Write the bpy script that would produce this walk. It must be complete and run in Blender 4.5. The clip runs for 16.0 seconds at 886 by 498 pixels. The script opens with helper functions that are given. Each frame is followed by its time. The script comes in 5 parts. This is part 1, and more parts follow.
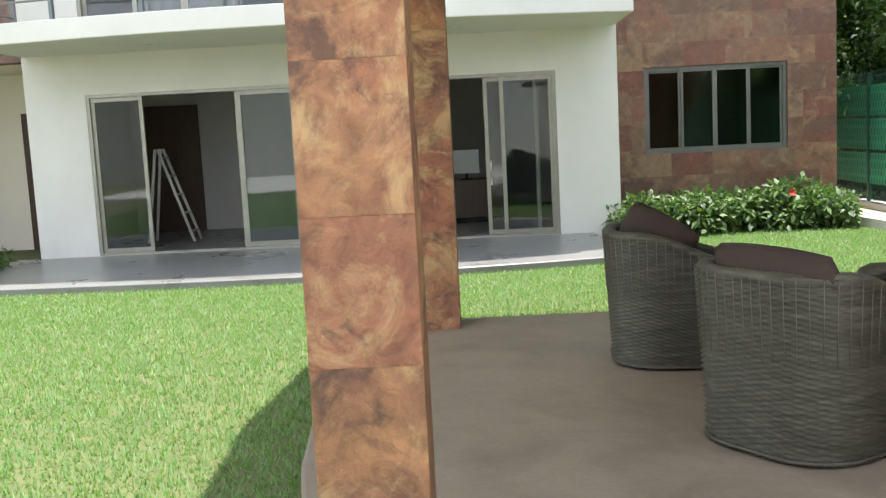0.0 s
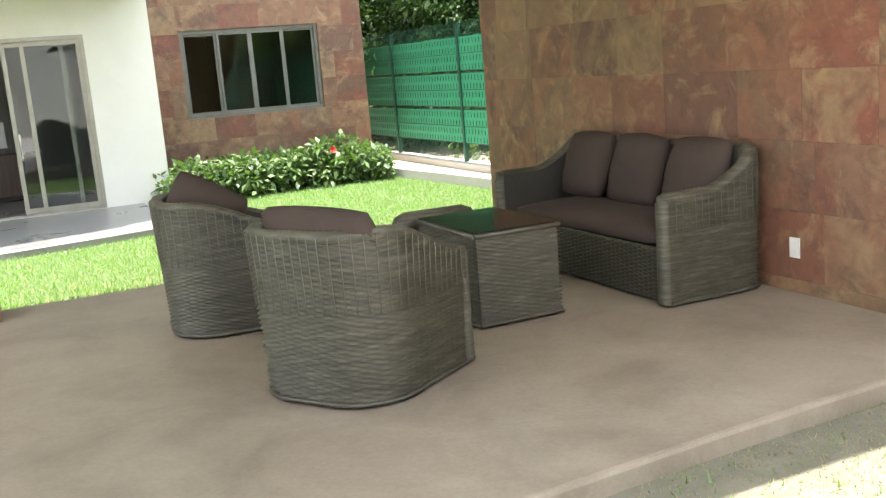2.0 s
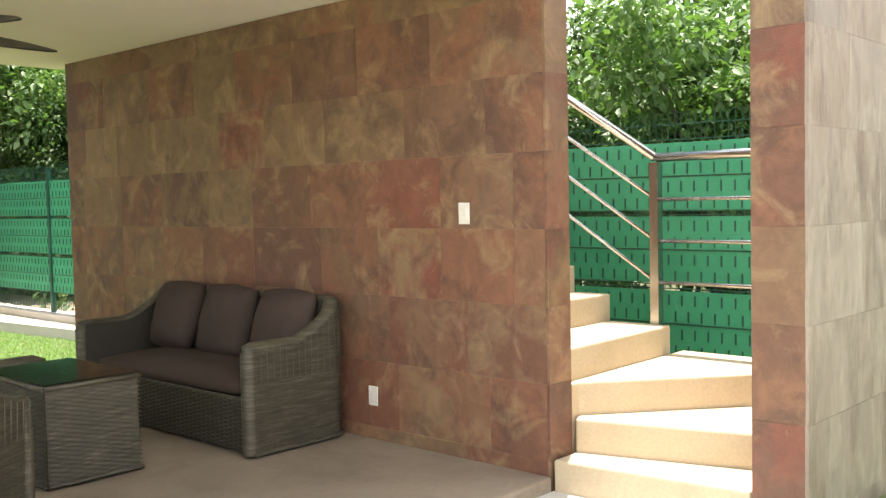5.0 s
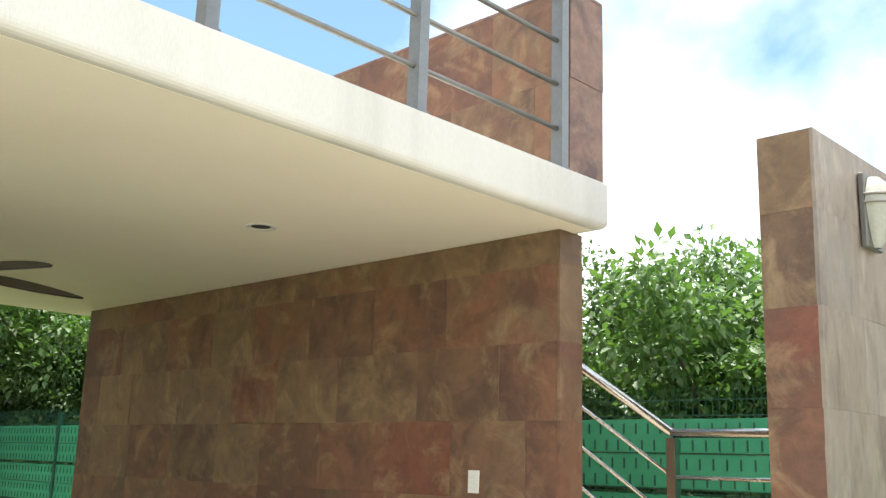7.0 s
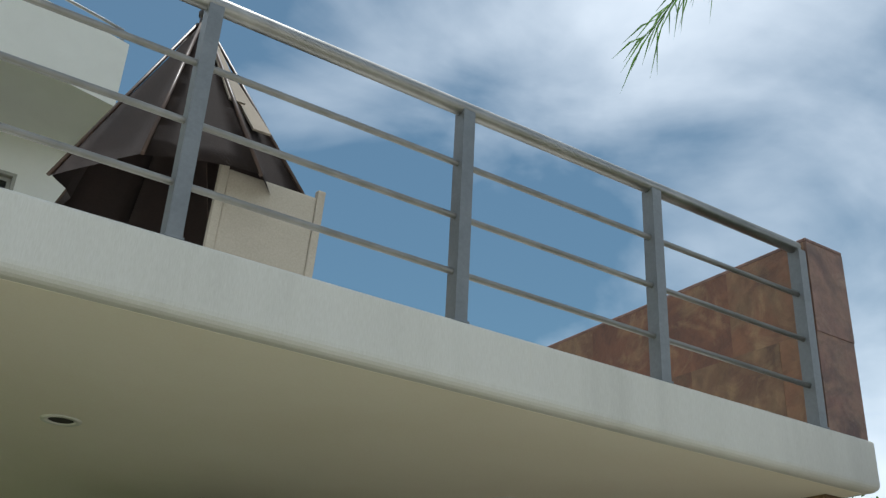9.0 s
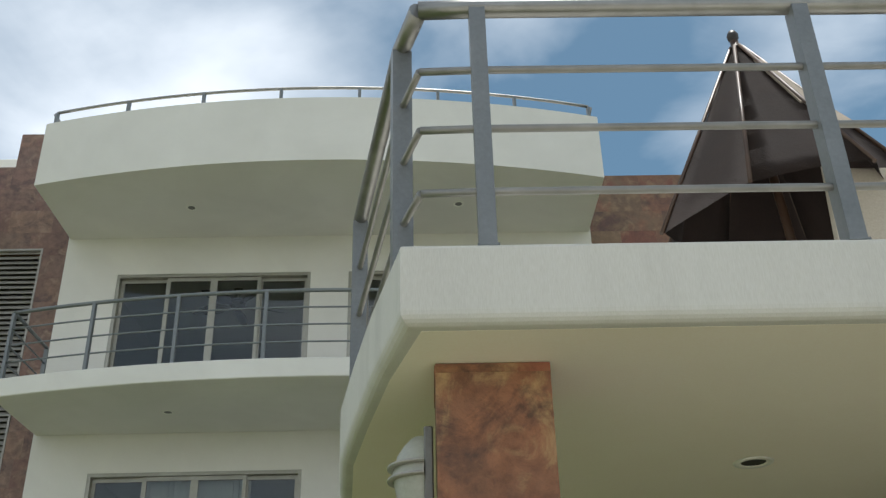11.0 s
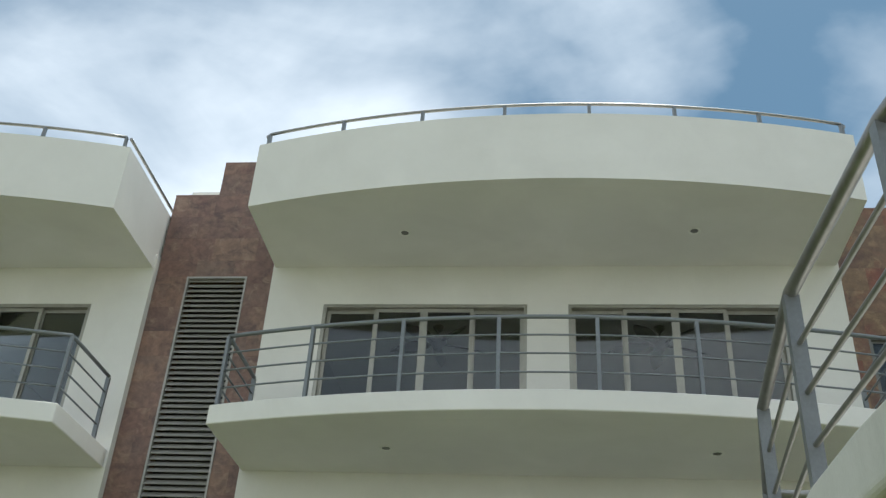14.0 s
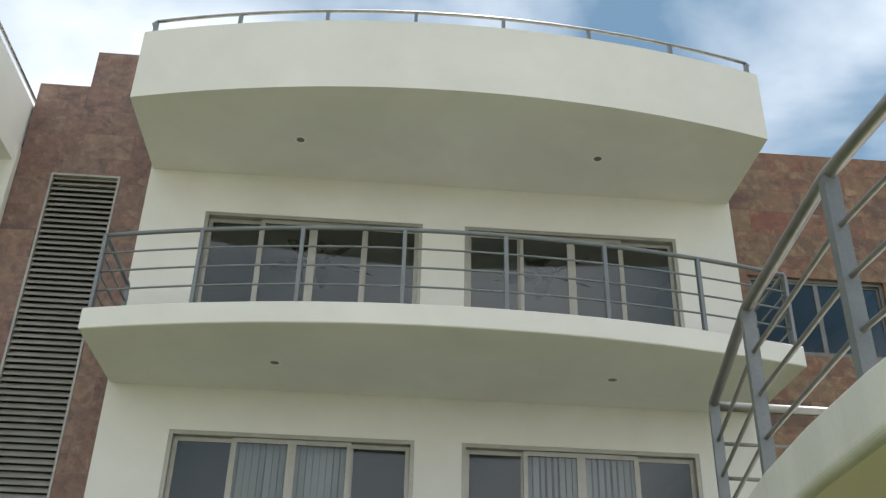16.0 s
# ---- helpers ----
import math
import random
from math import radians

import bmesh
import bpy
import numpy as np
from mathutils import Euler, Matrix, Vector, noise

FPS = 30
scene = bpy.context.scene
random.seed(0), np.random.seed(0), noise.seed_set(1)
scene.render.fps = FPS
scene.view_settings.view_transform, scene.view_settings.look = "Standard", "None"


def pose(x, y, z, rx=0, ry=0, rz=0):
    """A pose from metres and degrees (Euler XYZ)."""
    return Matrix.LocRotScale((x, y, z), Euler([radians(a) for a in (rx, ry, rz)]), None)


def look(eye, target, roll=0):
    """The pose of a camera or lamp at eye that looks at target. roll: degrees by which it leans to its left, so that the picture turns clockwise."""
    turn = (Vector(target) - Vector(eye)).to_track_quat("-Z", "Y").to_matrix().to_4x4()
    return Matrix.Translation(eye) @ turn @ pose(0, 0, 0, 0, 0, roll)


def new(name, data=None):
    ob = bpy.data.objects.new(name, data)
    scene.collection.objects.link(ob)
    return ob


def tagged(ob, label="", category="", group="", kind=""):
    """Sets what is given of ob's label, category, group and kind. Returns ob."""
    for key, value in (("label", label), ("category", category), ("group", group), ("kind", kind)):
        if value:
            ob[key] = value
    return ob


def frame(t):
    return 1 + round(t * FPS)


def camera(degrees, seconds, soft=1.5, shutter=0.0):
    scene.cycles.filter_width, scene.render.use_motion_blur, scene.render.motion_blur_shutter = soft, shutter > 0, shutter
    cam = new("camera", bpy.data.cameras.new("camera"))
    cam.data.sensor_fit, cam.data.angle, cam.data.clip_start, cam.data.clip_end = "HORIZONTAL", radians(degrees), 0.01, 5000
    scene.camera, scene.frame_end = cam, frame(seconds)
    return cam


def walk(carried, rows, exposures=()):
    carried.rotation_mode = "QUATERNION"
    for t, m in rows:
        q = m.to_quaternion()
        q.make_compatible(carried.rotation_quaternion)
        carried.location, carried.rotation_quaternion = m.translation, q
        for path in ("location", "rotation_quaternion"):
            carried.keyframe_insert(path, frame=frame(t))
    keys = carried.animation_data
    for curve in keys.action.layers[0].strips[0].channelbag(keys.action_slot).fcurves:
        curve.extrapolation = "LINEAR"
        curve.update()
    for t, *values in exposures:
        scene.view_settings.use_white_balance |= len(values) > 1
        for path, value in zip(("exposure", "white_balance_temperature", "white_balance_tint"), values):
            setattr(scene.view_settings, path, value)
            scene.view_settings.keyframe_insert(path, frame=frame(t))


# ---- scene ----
cam = camera(49.03, 16.0, soft=1.35)
# seconds, x, y, z, pitch, roll, yaw
PATH = [
    (0, -4.170, -2.873, 1.463, -6.95, 2.95, 1.37),
    (0.5, -4.163, -2.818, 1.442, -9.40, 3.35, -6.95),
    (1, -4.137, -2.795, 1.435, -10.06, 4.15, -12.04),
    (1.5, -4.131, -2.809, 1.442, -11.05, 4.49, -18.78),
    (2, -4.140, -2.896, 1.490, -10.90, 4.56, -24.92),
    (2.5, -4.124, -2.900, 1.486, -10.72, 4.74, -29.08),
    (3, -4.101, -2.907, 1.481, -10.13, 4.81, -33.71),
    (3.5, -4.081, -2.912, 1.465, -9.60, 4.57, -38.91),
    (4, -4.068, -2.934, 1.468, -8.47, 3.55, -43.73),
    (4.2, -4.087, -2.970, 1.470, -7.99, 3.36, -45.30),
    (6.5, -4.003, -3.013, 1.428, 9.52, -1.24, -47.01),
    (7, -4.016, -3.007, 1.463, 12.53, -1.75, -46.52),
    (7.5, -4.016, -3.022, 1.478, 16.49, -2.93, -45.65),
    (8, -4.059, -2.989, 1.504, 20.14, -3.20, -42.98),
    (8.5, -4.088, -3.027, 1.498, 23.82, -2.39, -37.63),
    (9, -4.152, -3.005, 1.599, 26.04, -2.77, -33.28),
    (9.5, -4.224, -2.969, 1.577, 27.31, -4.85, -25.20),
    (10, -4.411, -2.886, 1.570, 27.38, -1.01, -15.82),
    (10.2, -4.470, -2.846, 1.578, 28.33, -0.16, -12.06),
    (12.3, -5.341, -2.251, 1.508, 28.15, 0.29, 10.63),
    (12.5, -5.447, -2.078, 1.524, 29.47, -0.64, 11.85),
    (13, -5.696, -1.793, 1.551, 31.16, -2.70, 11.39),
    (13.5, -5.981, -1.675, 1.555, 32.78, -2.05, 6.98),
    (14, -6.253, -1.495, 1.571, 32.37, -3.02, 5.29),
    (14.5, -6.400, -1.341, 1.534, 34.58, -1.57, 1.93),
]
EXPOSURES = [(0, 1.27, 6250, 16), (1.0, 1.62, 6300, 16), (1.5, 1.84, 6350, 16), (2.0, 2.08, 6450, 16), (3.0, 2.34, 6550, 18), (3.5, 2.28, 6700, 18), (4.2, 1.84, 6850, 18), (6.3, 1.66, 6750, 15), (7.0, 1.17, 6500, 13), (7.5, 0.72, 6250, 11), (8.0, 0.32, 6100, 10), (8.5, 0.04, 6050, 9), (9.0, -0.34, 5950, 8), (10.2, -0.30, 6200, 10), (12.3, 0.19, 6250, 8), (14.5, -0.04, 6100, 7), (15.5, 0.12, 6150, 8), (16.0, 0.24, 6400, 11)]
# the last steps: seconds, eye, target, roll
LAST = [(15, (-6.595, -1.214, 1.557), (-6.575, 0.446, 2.673), 2.5), (15.5, (-6.836, -1.028, 1.523), (-6.711, 0.651, 2.602), -1.9), (16, (-7.023, -0.811, 1.509), (-6.909, 0.928, 2.491), 1.5)]
walk(cam, [(t, pose(x, y, z, 90 + p, r, w)) for t, x, y, z, p, r, w in PATH] + [(t, look(eye, target, lean)) for t, eye, target, lean in LAST], EXPOSURES)

# ---- world and sun ----
SUN_WAY = Vector((0.088, 0.052, 1.0)).normalized()


def make_world():
    world = bpy.data.worlds.new("sky")
    scene.world = world
    world.use_nodes = True
    nt = world.node_tree
    nt.nodes.clear()
    out = nt.nodes.new("ShaderNodeOutputWorld")
    bg = nt.nodes.new("ShaderNodeBackground")
    sky = nt.nodes.new("ShaderNodeTexSky")
    sky.sky_type = "NISHITA"
    sky.sun_disc = False
    sky.sun_elevation = math.asin(SUN_WAY.z)
    sky.sun_rotation = math.atan2(SUN_WAY.x, SUN_WAY.y)
    sky.air_density, sky.dust_density, sky.ozone_density = 1.0, 1.2, 0.9
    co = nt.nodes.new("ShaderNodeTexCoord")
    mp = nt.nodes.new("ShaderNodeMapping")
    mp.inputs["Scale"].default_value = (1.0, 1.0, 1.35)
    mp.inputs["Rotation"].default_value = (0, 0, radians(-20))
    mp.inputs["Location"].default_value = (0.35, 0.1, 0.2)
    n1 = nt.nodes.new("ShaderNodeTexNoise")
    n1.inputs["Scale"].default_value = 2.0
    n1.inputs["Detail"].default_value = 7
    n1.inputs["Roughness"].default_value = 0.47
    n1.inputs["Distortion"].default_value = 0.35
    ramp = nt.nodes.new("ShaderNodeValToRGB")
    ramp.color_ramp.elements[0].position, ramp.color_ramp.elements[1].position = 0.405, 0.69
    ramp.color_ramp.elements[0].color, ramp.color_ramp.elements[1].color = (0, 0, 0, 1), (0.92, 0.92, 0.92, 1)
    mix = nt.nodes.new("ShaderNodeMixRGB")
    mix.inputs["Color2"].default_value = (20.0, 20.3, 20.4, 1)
    # haze that thickens towards the horizon
    sep = nt.nodes.new("ShaderNodeSeparateXYZ")
    nt.links.new(co.outputs["Generated"], sep.inputs[0])
    haze = nt.nodes.new("ShaderNodeMapRange")
    haze.inputs["From Min"].default_value, haze.inputs["From Max"].default_value = 0.0, 0.45
    haze.inputs["To Min"].default_value, haze.inputs["To Max"].default_value = 0.14, 0.0
    nt.links.new(sep.outputs["Z"], haze.inputs["Value"])
    denser = nt.nodes.new("ShaderNodeMath")
    denser.operation = "ADD"
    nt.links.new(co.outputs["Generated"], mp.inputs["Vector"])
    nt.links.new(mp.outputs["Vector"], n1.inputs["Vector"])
    # thin wind-drawn wisps
    mp2 = nt.nodes.new("ShaderNodeMapping")
    mp2.inputs["Scale"].default_value = (1.2, 2.4, 3.4)
    mp2.inputs["Rotation"].default_value = (radians(18), radians(-24), radians(28))
    nt.links.new(co.outputs["Generated"], mp2.inputs["Vector"])
    n2 = nt.nodes.new("ShaderNodeTexNoise")
    n2.inputs["Scale"].default_value = 1.9
    n2.inputs["Detail"].default_value = 8
    n2.inputs["Roughness"].default_value = 0.52
    n2.inputs["Distortion"].default_value = 0.5
    nt.links.new(mp2.outputs["Vector"], n2.inputs["Vector"])
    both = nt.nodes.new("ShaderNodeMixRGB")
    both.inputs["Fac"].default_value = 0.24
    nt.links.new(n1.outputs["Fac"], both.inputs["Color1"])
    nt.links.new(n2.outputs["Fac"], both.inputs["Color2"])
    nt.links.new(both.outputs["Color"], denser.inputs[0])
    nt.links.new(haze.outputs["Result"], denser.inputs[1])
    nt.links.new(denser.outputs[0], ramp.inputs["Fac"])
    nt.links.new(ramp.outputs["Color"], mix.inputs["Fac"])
    tint = nt.nodes.new("ShaderNodeMixRGB")
    tint.blend_type = "MULTIPLY"
    tint.inputs["Fac"].default_value = 1.0
    tint.inputs["Color2"].default_value = (1.16, 1.42, 1.27, 1)
    nt.links.new(sky.outputs["Color"], tint.inputs["Color1"])
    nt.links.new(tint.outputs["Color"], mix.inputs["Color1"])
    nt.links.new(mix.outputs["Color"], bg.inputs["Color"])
    nt.links.new(bg.outputs["Background"], out.inputs["Surface"])
    bg.inputs["Strength"].default_value = 0.082


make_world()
sun = new("sun", bpy.data.lights.new("sun", "SUN"))
sun.data.energy, sun.data.angle, sun.data.color = 4.3, radians(0.55), (1.0, 0.96, 0.88)
sun.matrix_world = look(tuple(SUN_WAY * 40), (0, 0, 0))


# ---- materials ----
def node(nt, kind, **values):
    n = nt.nodes.new(kind)
    for key, value in values.items():
        n.inputs[key.replace("_", " ")].default_value = value
    return n


def material(name, colours, scale=4.0, rough=0.7, metal=0.0, bump=0.15, fine=60.0, random_mix=0.0, spots=None, stretch=(1, 1, 1), spec=0.5, island=False, contrast=(0.3, 0.7), distort=0.4, nrough=0.6, specks=None):
    """A two-scale procedural surface: colours run along a ramp by coarse noise, with fine grain and relief."""
    m = bpy.data.materials.new(name)
    m.use_nodes = True
    nt = m.node_tree
    bsdf = nt.nodes["Principled BSDF"]
    co = nt.nodes.new("ShaderNodeTexCoord")
    mp = nt.nodes.new("ShaderNodeMapping")
    mp.inputs["Scale"].default_value = stretch
    geo = nt.nodes.new("ShaderNodeNewGeometry")
    nt.links.new(geo.outputs["Position"], mp.inputs["Vector"])
    coarse = node(nt, "ShaderNodeTexNoise", Scale=scale, Detail=8.0, Roughness=nrough, Distortion=distort)
    grain = node(nt, "ShaderNodeTexNoise", Scale=fine, Detail=4.0, Roughness=0.65)
    source = mp.outputs["Vector"]
    if random_mix:
        info = nt.nodes.new("ShaderNodeObjectInfo")
        rnd = geo.outputs["Random Per Island"] if island else info.outputs["Random"]
        shift = nt.nodes.new("ShaderNodeVectorMath")
        shift.operation = "MULTIPLY_ADD"
        comb = nt.nodes.new("ShaderNodeCombineXYZ")
        for axis in "XYZ":
            nt.links.new(rnd, comb.inputs[axis])
        nt.links.new(comb.outputs["Vector"], shift.inputs[0])
        shift.inputs[1].default_value = (37.0, 91.0, 53.0)
        nt.links.new(source, shift.inputs[2])
        source = shift.outputs["Vector"]
    nt.links.new(source, coarse.inputs["Vector"])
    nt.links.new(source, grain.inputs["Vector"])
    ramp = nt.nodes.new("ShaderNodeValToRGB")
    el = ramp.color_ramp.elements
    for i, c in enumerate(colours):
        at = contrast[0] + (contrast[1] - contrast[0]) * i / max(1, len(colours) - 1)
        e = el[i] if i < 2 else el.new(at)
        e.position = at
        e.color = (*c, 1)
    fac = coarse.outputs["Fac"]
    if random_mix:
        add = nt.nodes.new("ShaderNodeMath")
        add.operation = "MULTIPLY_ADD"
        sub = nt.nodes.new("ShaderNodeMath")
        sub.operation = "SUBTRACT"
        sub.inputs[1].default_value = 0.5
        nt.links.new(rnd, sub.inputs[0])
        nt.links.new(sub.outputs[0], add.inputs[0])
        add.inputs[1].default_value = random_mix
        nt.links.new(fac, add.inputs[2])
        fac = add.outputs[0]
    nt.links.new(fac, ramp.inputs["Fac"])
    over = nt.nodes.new("ShaderNodeMixRGB")
    over.blend_type = "OVERLAY"
    over.inputs["Fac"].default_value = 0.28
    nt.links.new(ramp.outputs["Color"], over.inputs["Color1"])
    nt.links.new(grain.outputs["Color"], over.inputs["Color2"])
    bw = nt.nodes.new("ShaderNodeRGBToBW")
    nt.links.new(grain.outputs["Color"], bw.inputs["Color"])
    nt.links.new(bw.outputs["Val"], over.inputs["Color2"])
    colour = over.outputs["Color"]
    for spots in [s for s in (spots, specks) if s]:
        spot_noise = node(nt, "ShaderNodeTexNoise", Scale=spots[1], Detail=8.0, Roughness=0.7, Distortion=0.8)
        nt.links.new(source, spot_noise.inputs["Vector"])
        sr = nt.nodes.new("ShaderNodeValToRGB")
        sr.color_ramp.elements[0].position, sr.color_ramp.elements[1].position = spots[2], spots[2] + (spots[3] if len(spots) > 3 else 0.12)
        nt.links.new(spot_noise.outputs["Fac"], sr.inputs["Fac"])
        sm = nt.nodes.new("ShaderNodeMixRGB")
        nt.links.new(sr.outputs["Color"], sm.inputs["Fac"])
        nt.links.new(colour, sm.inputs["Color1"])
        sm.inputs["Color2"].default_value = (*spots[0], 1)
        colour = sm.outputs["Color"]
    nt.links.new(colour, bsdf.inputs["Base Color"])
    bsdf.inputs["Metallic"].default_value = metal
    bsdf.inputs["Specular IOR Level"].default_value = spec
    rr = nt.nodes.new("ShaderNodeMapRange")
    rr.inputs["To Min"].default_value, rr.inputs["To Max"].default_value = max(0.02, rough - 0.12), min(1, rough + 0.12)
    nt.links.new(coarse.outputs["Fac"], rr.inputs["Value"])
    nt.links.new(rr.outputs["Result"], bsdf.inputs["Roughness"])
    if bump:
        mixh = nt.nodes.new("ShaderNodeMath")
        mixh.operation = "MULTIPLY_ADD"
        mixh.inputs[1].default_value = 0.35
        nt.links.new(grain.outputs["Fac"], mixh.inputs[0])
        nt.links.new(coarse.outputs["Fac"], mixh.inputs[2])
        b = nt.nodes.new("ShaderNodeBump")
        b.inputs["Strength"].default_value = bump
        b.inputs["Distance"].default_value = 0.02
        nt.links.new(mixh.outputs[0], b.inputs["Height"])
        nt.links.new(b.outputs["Normal"], bsdf.inputs["Normal"])
    return m


def stone_material(name, hues, pale, dark, at, relief, stretch=(1, 1, 1), bite=0.55):
    """Split slate: each tile takes two of the hues, clouded into one another, with pale crusts, dark veins and pitted relief."""
    m = bpy.data.materials.new(name)
    m.use_nodes = True
    nt = m.node_tree
    bsdf = nt.nodes["Principled BSDF"]
    geo = nt.nodes.new("ShaderNodeNewGeometry")
    rnd = nt.nodes.new("ShaderNodeObjectInfo").outputs["Random"]
    mp = nt.nodes.new("ShaderNodeMapping")
    mp.inputs["Scale"].default_value = stretch
    nt.links.new(geo.outputs["Position"], mp.inputs["Vector"])
    shift = nt.nodes.new("ShaderNodeVectorMath")
    shift.operation = "MULTIPLY_ADD"
    shift.inputs[1].default_value = (37.0, 91.0, 53.0)
    nt.links.new(rnd, shift.inputs[0])
    nt.links.new(mp.outputs["Vector"], shift.inputs[2])
    where = shift.outputs["Vector"]

    def cloud(scale, detail, rough, distort):
        n = node(nt, "ShaderNodeTexNoise", Scale=scale, Detail=detail, Roughness=rough, Distortion=distort)
        nt.links.new(where, n.inputs["Vector"])
        return n.outputs["Fac"]

    def ramp(source, stops):
        r = nt.nodes.new("ShaderNodeValToRGB")
        el = r.color_ramp.elements
        for i, (place, c) in enumerate(stops):
            e = el[i] if i < 2 else el.new(place)
            e.position, e.color = place, (*c, 1)
        nt.links.new(source, r.inputs["Fac"])
        return r.outputs["Color"]

    def mix(fac, c1, c2, blend="MIX", amount=None):
        n = nt.nodes.new("ShaderNodeMixRGB")
        n.blend_type = blend
        if fac is None:
            n.inputs["Fac"].default_value = amount
        else:
            nt.links.new(fac, n.inputs["Fac"])
        for c, socket in ((c1, "Color1"), (c2, "Color2")):
            if isinstance(c, tuple):
                n.inputs[socket].default_value = (*c, 1)
            else:
                nt.links.new(c, n.inputs[socket])
        return n.outputs["Color"]
    black, white = (0, 0, 0), (1, 1, 1)
    second = nt.nodes.new("ShaderNodeMath")
    second.operation = "MULTIPLY"
    second.inputs[1].default_value = 7.31
    nt.links.new(rnd, second.inputs[0])
    part_of = nt.nodes.new("ShaderNodeMath")
    part_of.operation = "FRACT"
    nt.links.new(second.outputs[0], part_of.inputs[0])
    n = len(hues)
    first_hue = ramp(rnd, [(i / (n - 1), h) for i, h in enumerate(hues)])
    other_hue = ramp(part_of.outputs[0], [(i / (n - 1), h) for i, h in enumerate(hues[::-1])])
    broad = cloud(3.0, 7, 0.64, 0.45)
    fine = cloud(9.0, 9, 0.72, 0.5)
    crust = cloud(3.4, 9, 0.68, 0.8)
    vein = cloud(3.1, 9, 0.70, 0.5)
    colour = mix(ramp(broad, [(0.41, black), (0.59, white)]), first_hue, other_hue)
    colour = mix(None, colour, ramp(fine, [(0.36, (0.45, 0.45, 0.45)), (0.62, (1.0, 1.0, 1.0))]), "MULTIPLY", 0.9 * bite)
    colour = mix(None, colour, (1.06 + 0.16 * bite,) * 3, "MULTIPLY", 1.0)
    colour = mix(ramp(crust, [(at - 0.02, black), (at + 0.18 - 0.08 * bite, (0.35 + 0.5 * bite,) * 3)]), colour, pale)
    colour = mix(ramp(vein, [(0.525, black), (0.70 - 0.07 * bite, (0.15 + 0.7 * bite,) * 3)]), colour, dark)
    nt.links.new(colour, bsdf.inputs["Base Color"])
    rough = nt.nodes.new("ShaderNodeMapRange")
    rough.inputs["To Min"].default_value, rough.inputs["To Max"].default_value = 0.42, 0.72
    nt.links.new(fine, rough.inputs["Value"])
    nt.links.new(rough.outputs["Result"], bsdf.inputs["Roughness"])
    height = nt.nodes.new("ShaderNodeMath")
    height.operation = "ADD"
    nt.links.new(crust, height.inputs[0])
    nt.links.new(fine, height.inputs[1])
    bump = nt.nodes.new("ShaderNodeBump")
    bump.inputs["Strength"].default_value, bump.inputs["Distance"].default_value = relief, 0.02
    nt.links.new(height.outputs[0], bump.inputs["Height"])
    nt.links.new(bump.outputs["Normal"], bsdf.inputs["Normal"])
    return m


def glass_material(name, tint, rough=0.02):
    m = bpy.data.materials.new(name)
    m.use_nodes = True
    nt = m.node_tree
    nt.nodes.clear()
    out = nt.nodes.new("ShaderNodeOutputMaterial")
    clear = nt.nodes.new("ShaderNodeBsdfTransparent")
    clear.inputs["Color"].default_value = (*tint, 1)
    gloss = nt.nodes.new("ShaderNodeBsdfGlossy")
    gloss.inputs["Roughness"].default_value = rough
    fr = nt.nodes.new("ShaderNodeFresnel")
    fr.inputs["IOR"].default_value = 1.55
    mix = nt.nodes.new("ShaderNodeMixShader")
    nt.links.new(fr.outputs["Fac"], mix.inputs["Fac"])
    nt.links.new(clear.outputs[0], mix.inputs[1])
    nt.links.new(gloss.outputs[0], mix.inputs[2])
    nt.links.new(mix.outputs[0], out.inputs["Surface"])
    return m


def leaf_material(name, a, b):
    m = material(name, [a, b], scale=3.0, rough=0.5, bump=0.0, fine=25, random_mix=0.5, island=True)
    bsdf = m.node_tree.nodes["Principled BSDF"]
    out = m.node_tree.nodes["Material Output"]
    nt = m.node_tree
    tr = nt.nodes.new("ShaderNodeBsdfTranslucent")
    tr.inputs["Color"].default_value = (a[0] * 1.6 + 0.02, a[1] * 1.8, a[2] * 0.9, 1)
    mix = nt.nodes.new("ShaderNodeMixShader")
    mix.inputs["Fac"].default_value = 0.38
    nt.links.new(bsdf.outputs[0], mix.inputs[1])
    nt.links.new(tr.outputs[0], mix.inputs[2])
    nt.links.new(mix.outputs[0], out.inputs["Surface"])
    return m


SLATE = stone_material("slate", [(0.21, 0.128, 0.066), (0.135, 0.080, 0.049), (0.185, 0.064, 0.039), (0.245, 0.155, 0.083), (0.110, 0.056, 0.040), (0.215, 0.095, 0.053), (0.175, 0.106, 0.063)], (0.36, 0.25, 0.132), (0.058, 0.034, 0.026), 0.545, 0.5)
SLATE_WARM = stone_material("warm_slate", [(0.37, 0.150, 0.070), (0.23, 0.105, 0.060), (0.43, 0.215, 0.095), (0.31, 0.110, 0.060), (0.34, 0.180, 0.095)], (0.54, 0.350, 0.165), (0.085, 0.045, 0.033), 0.53, 0.9, bite=0.95)
SLATE_ROSE = stone_material("rose_slate", [(0.21, 0.118, 0.088), (0.155, 0.088, 0.070), (0.24, 0.145, 0.100), (0.175, 0.092, 0.072), (0.20, 0.128, 0.098)], (0.31, 0.21, 0.15), (0.080, 0.050, 0.043), 0.56, 0.4, bite=0.8)
SLATE_PALE = stone_material("pale_weathered_slate", [(0.27, 0.215, 0.165), (0.21, 0.160, 0.125), (0.32, 0.265, 0.21), (0.24, 0.20, 0.165)], (0.44, 0.38, 0.31), (0.120, 0.085, 0.068), 0.54, 0.6, (1.6, 1.6, 0.55))
GROUT = material("grout", [(0.17, 0.105, 0.07), (0.22, 0.14, 0.092)], scale=5, rough=0.9, bump=0.2)
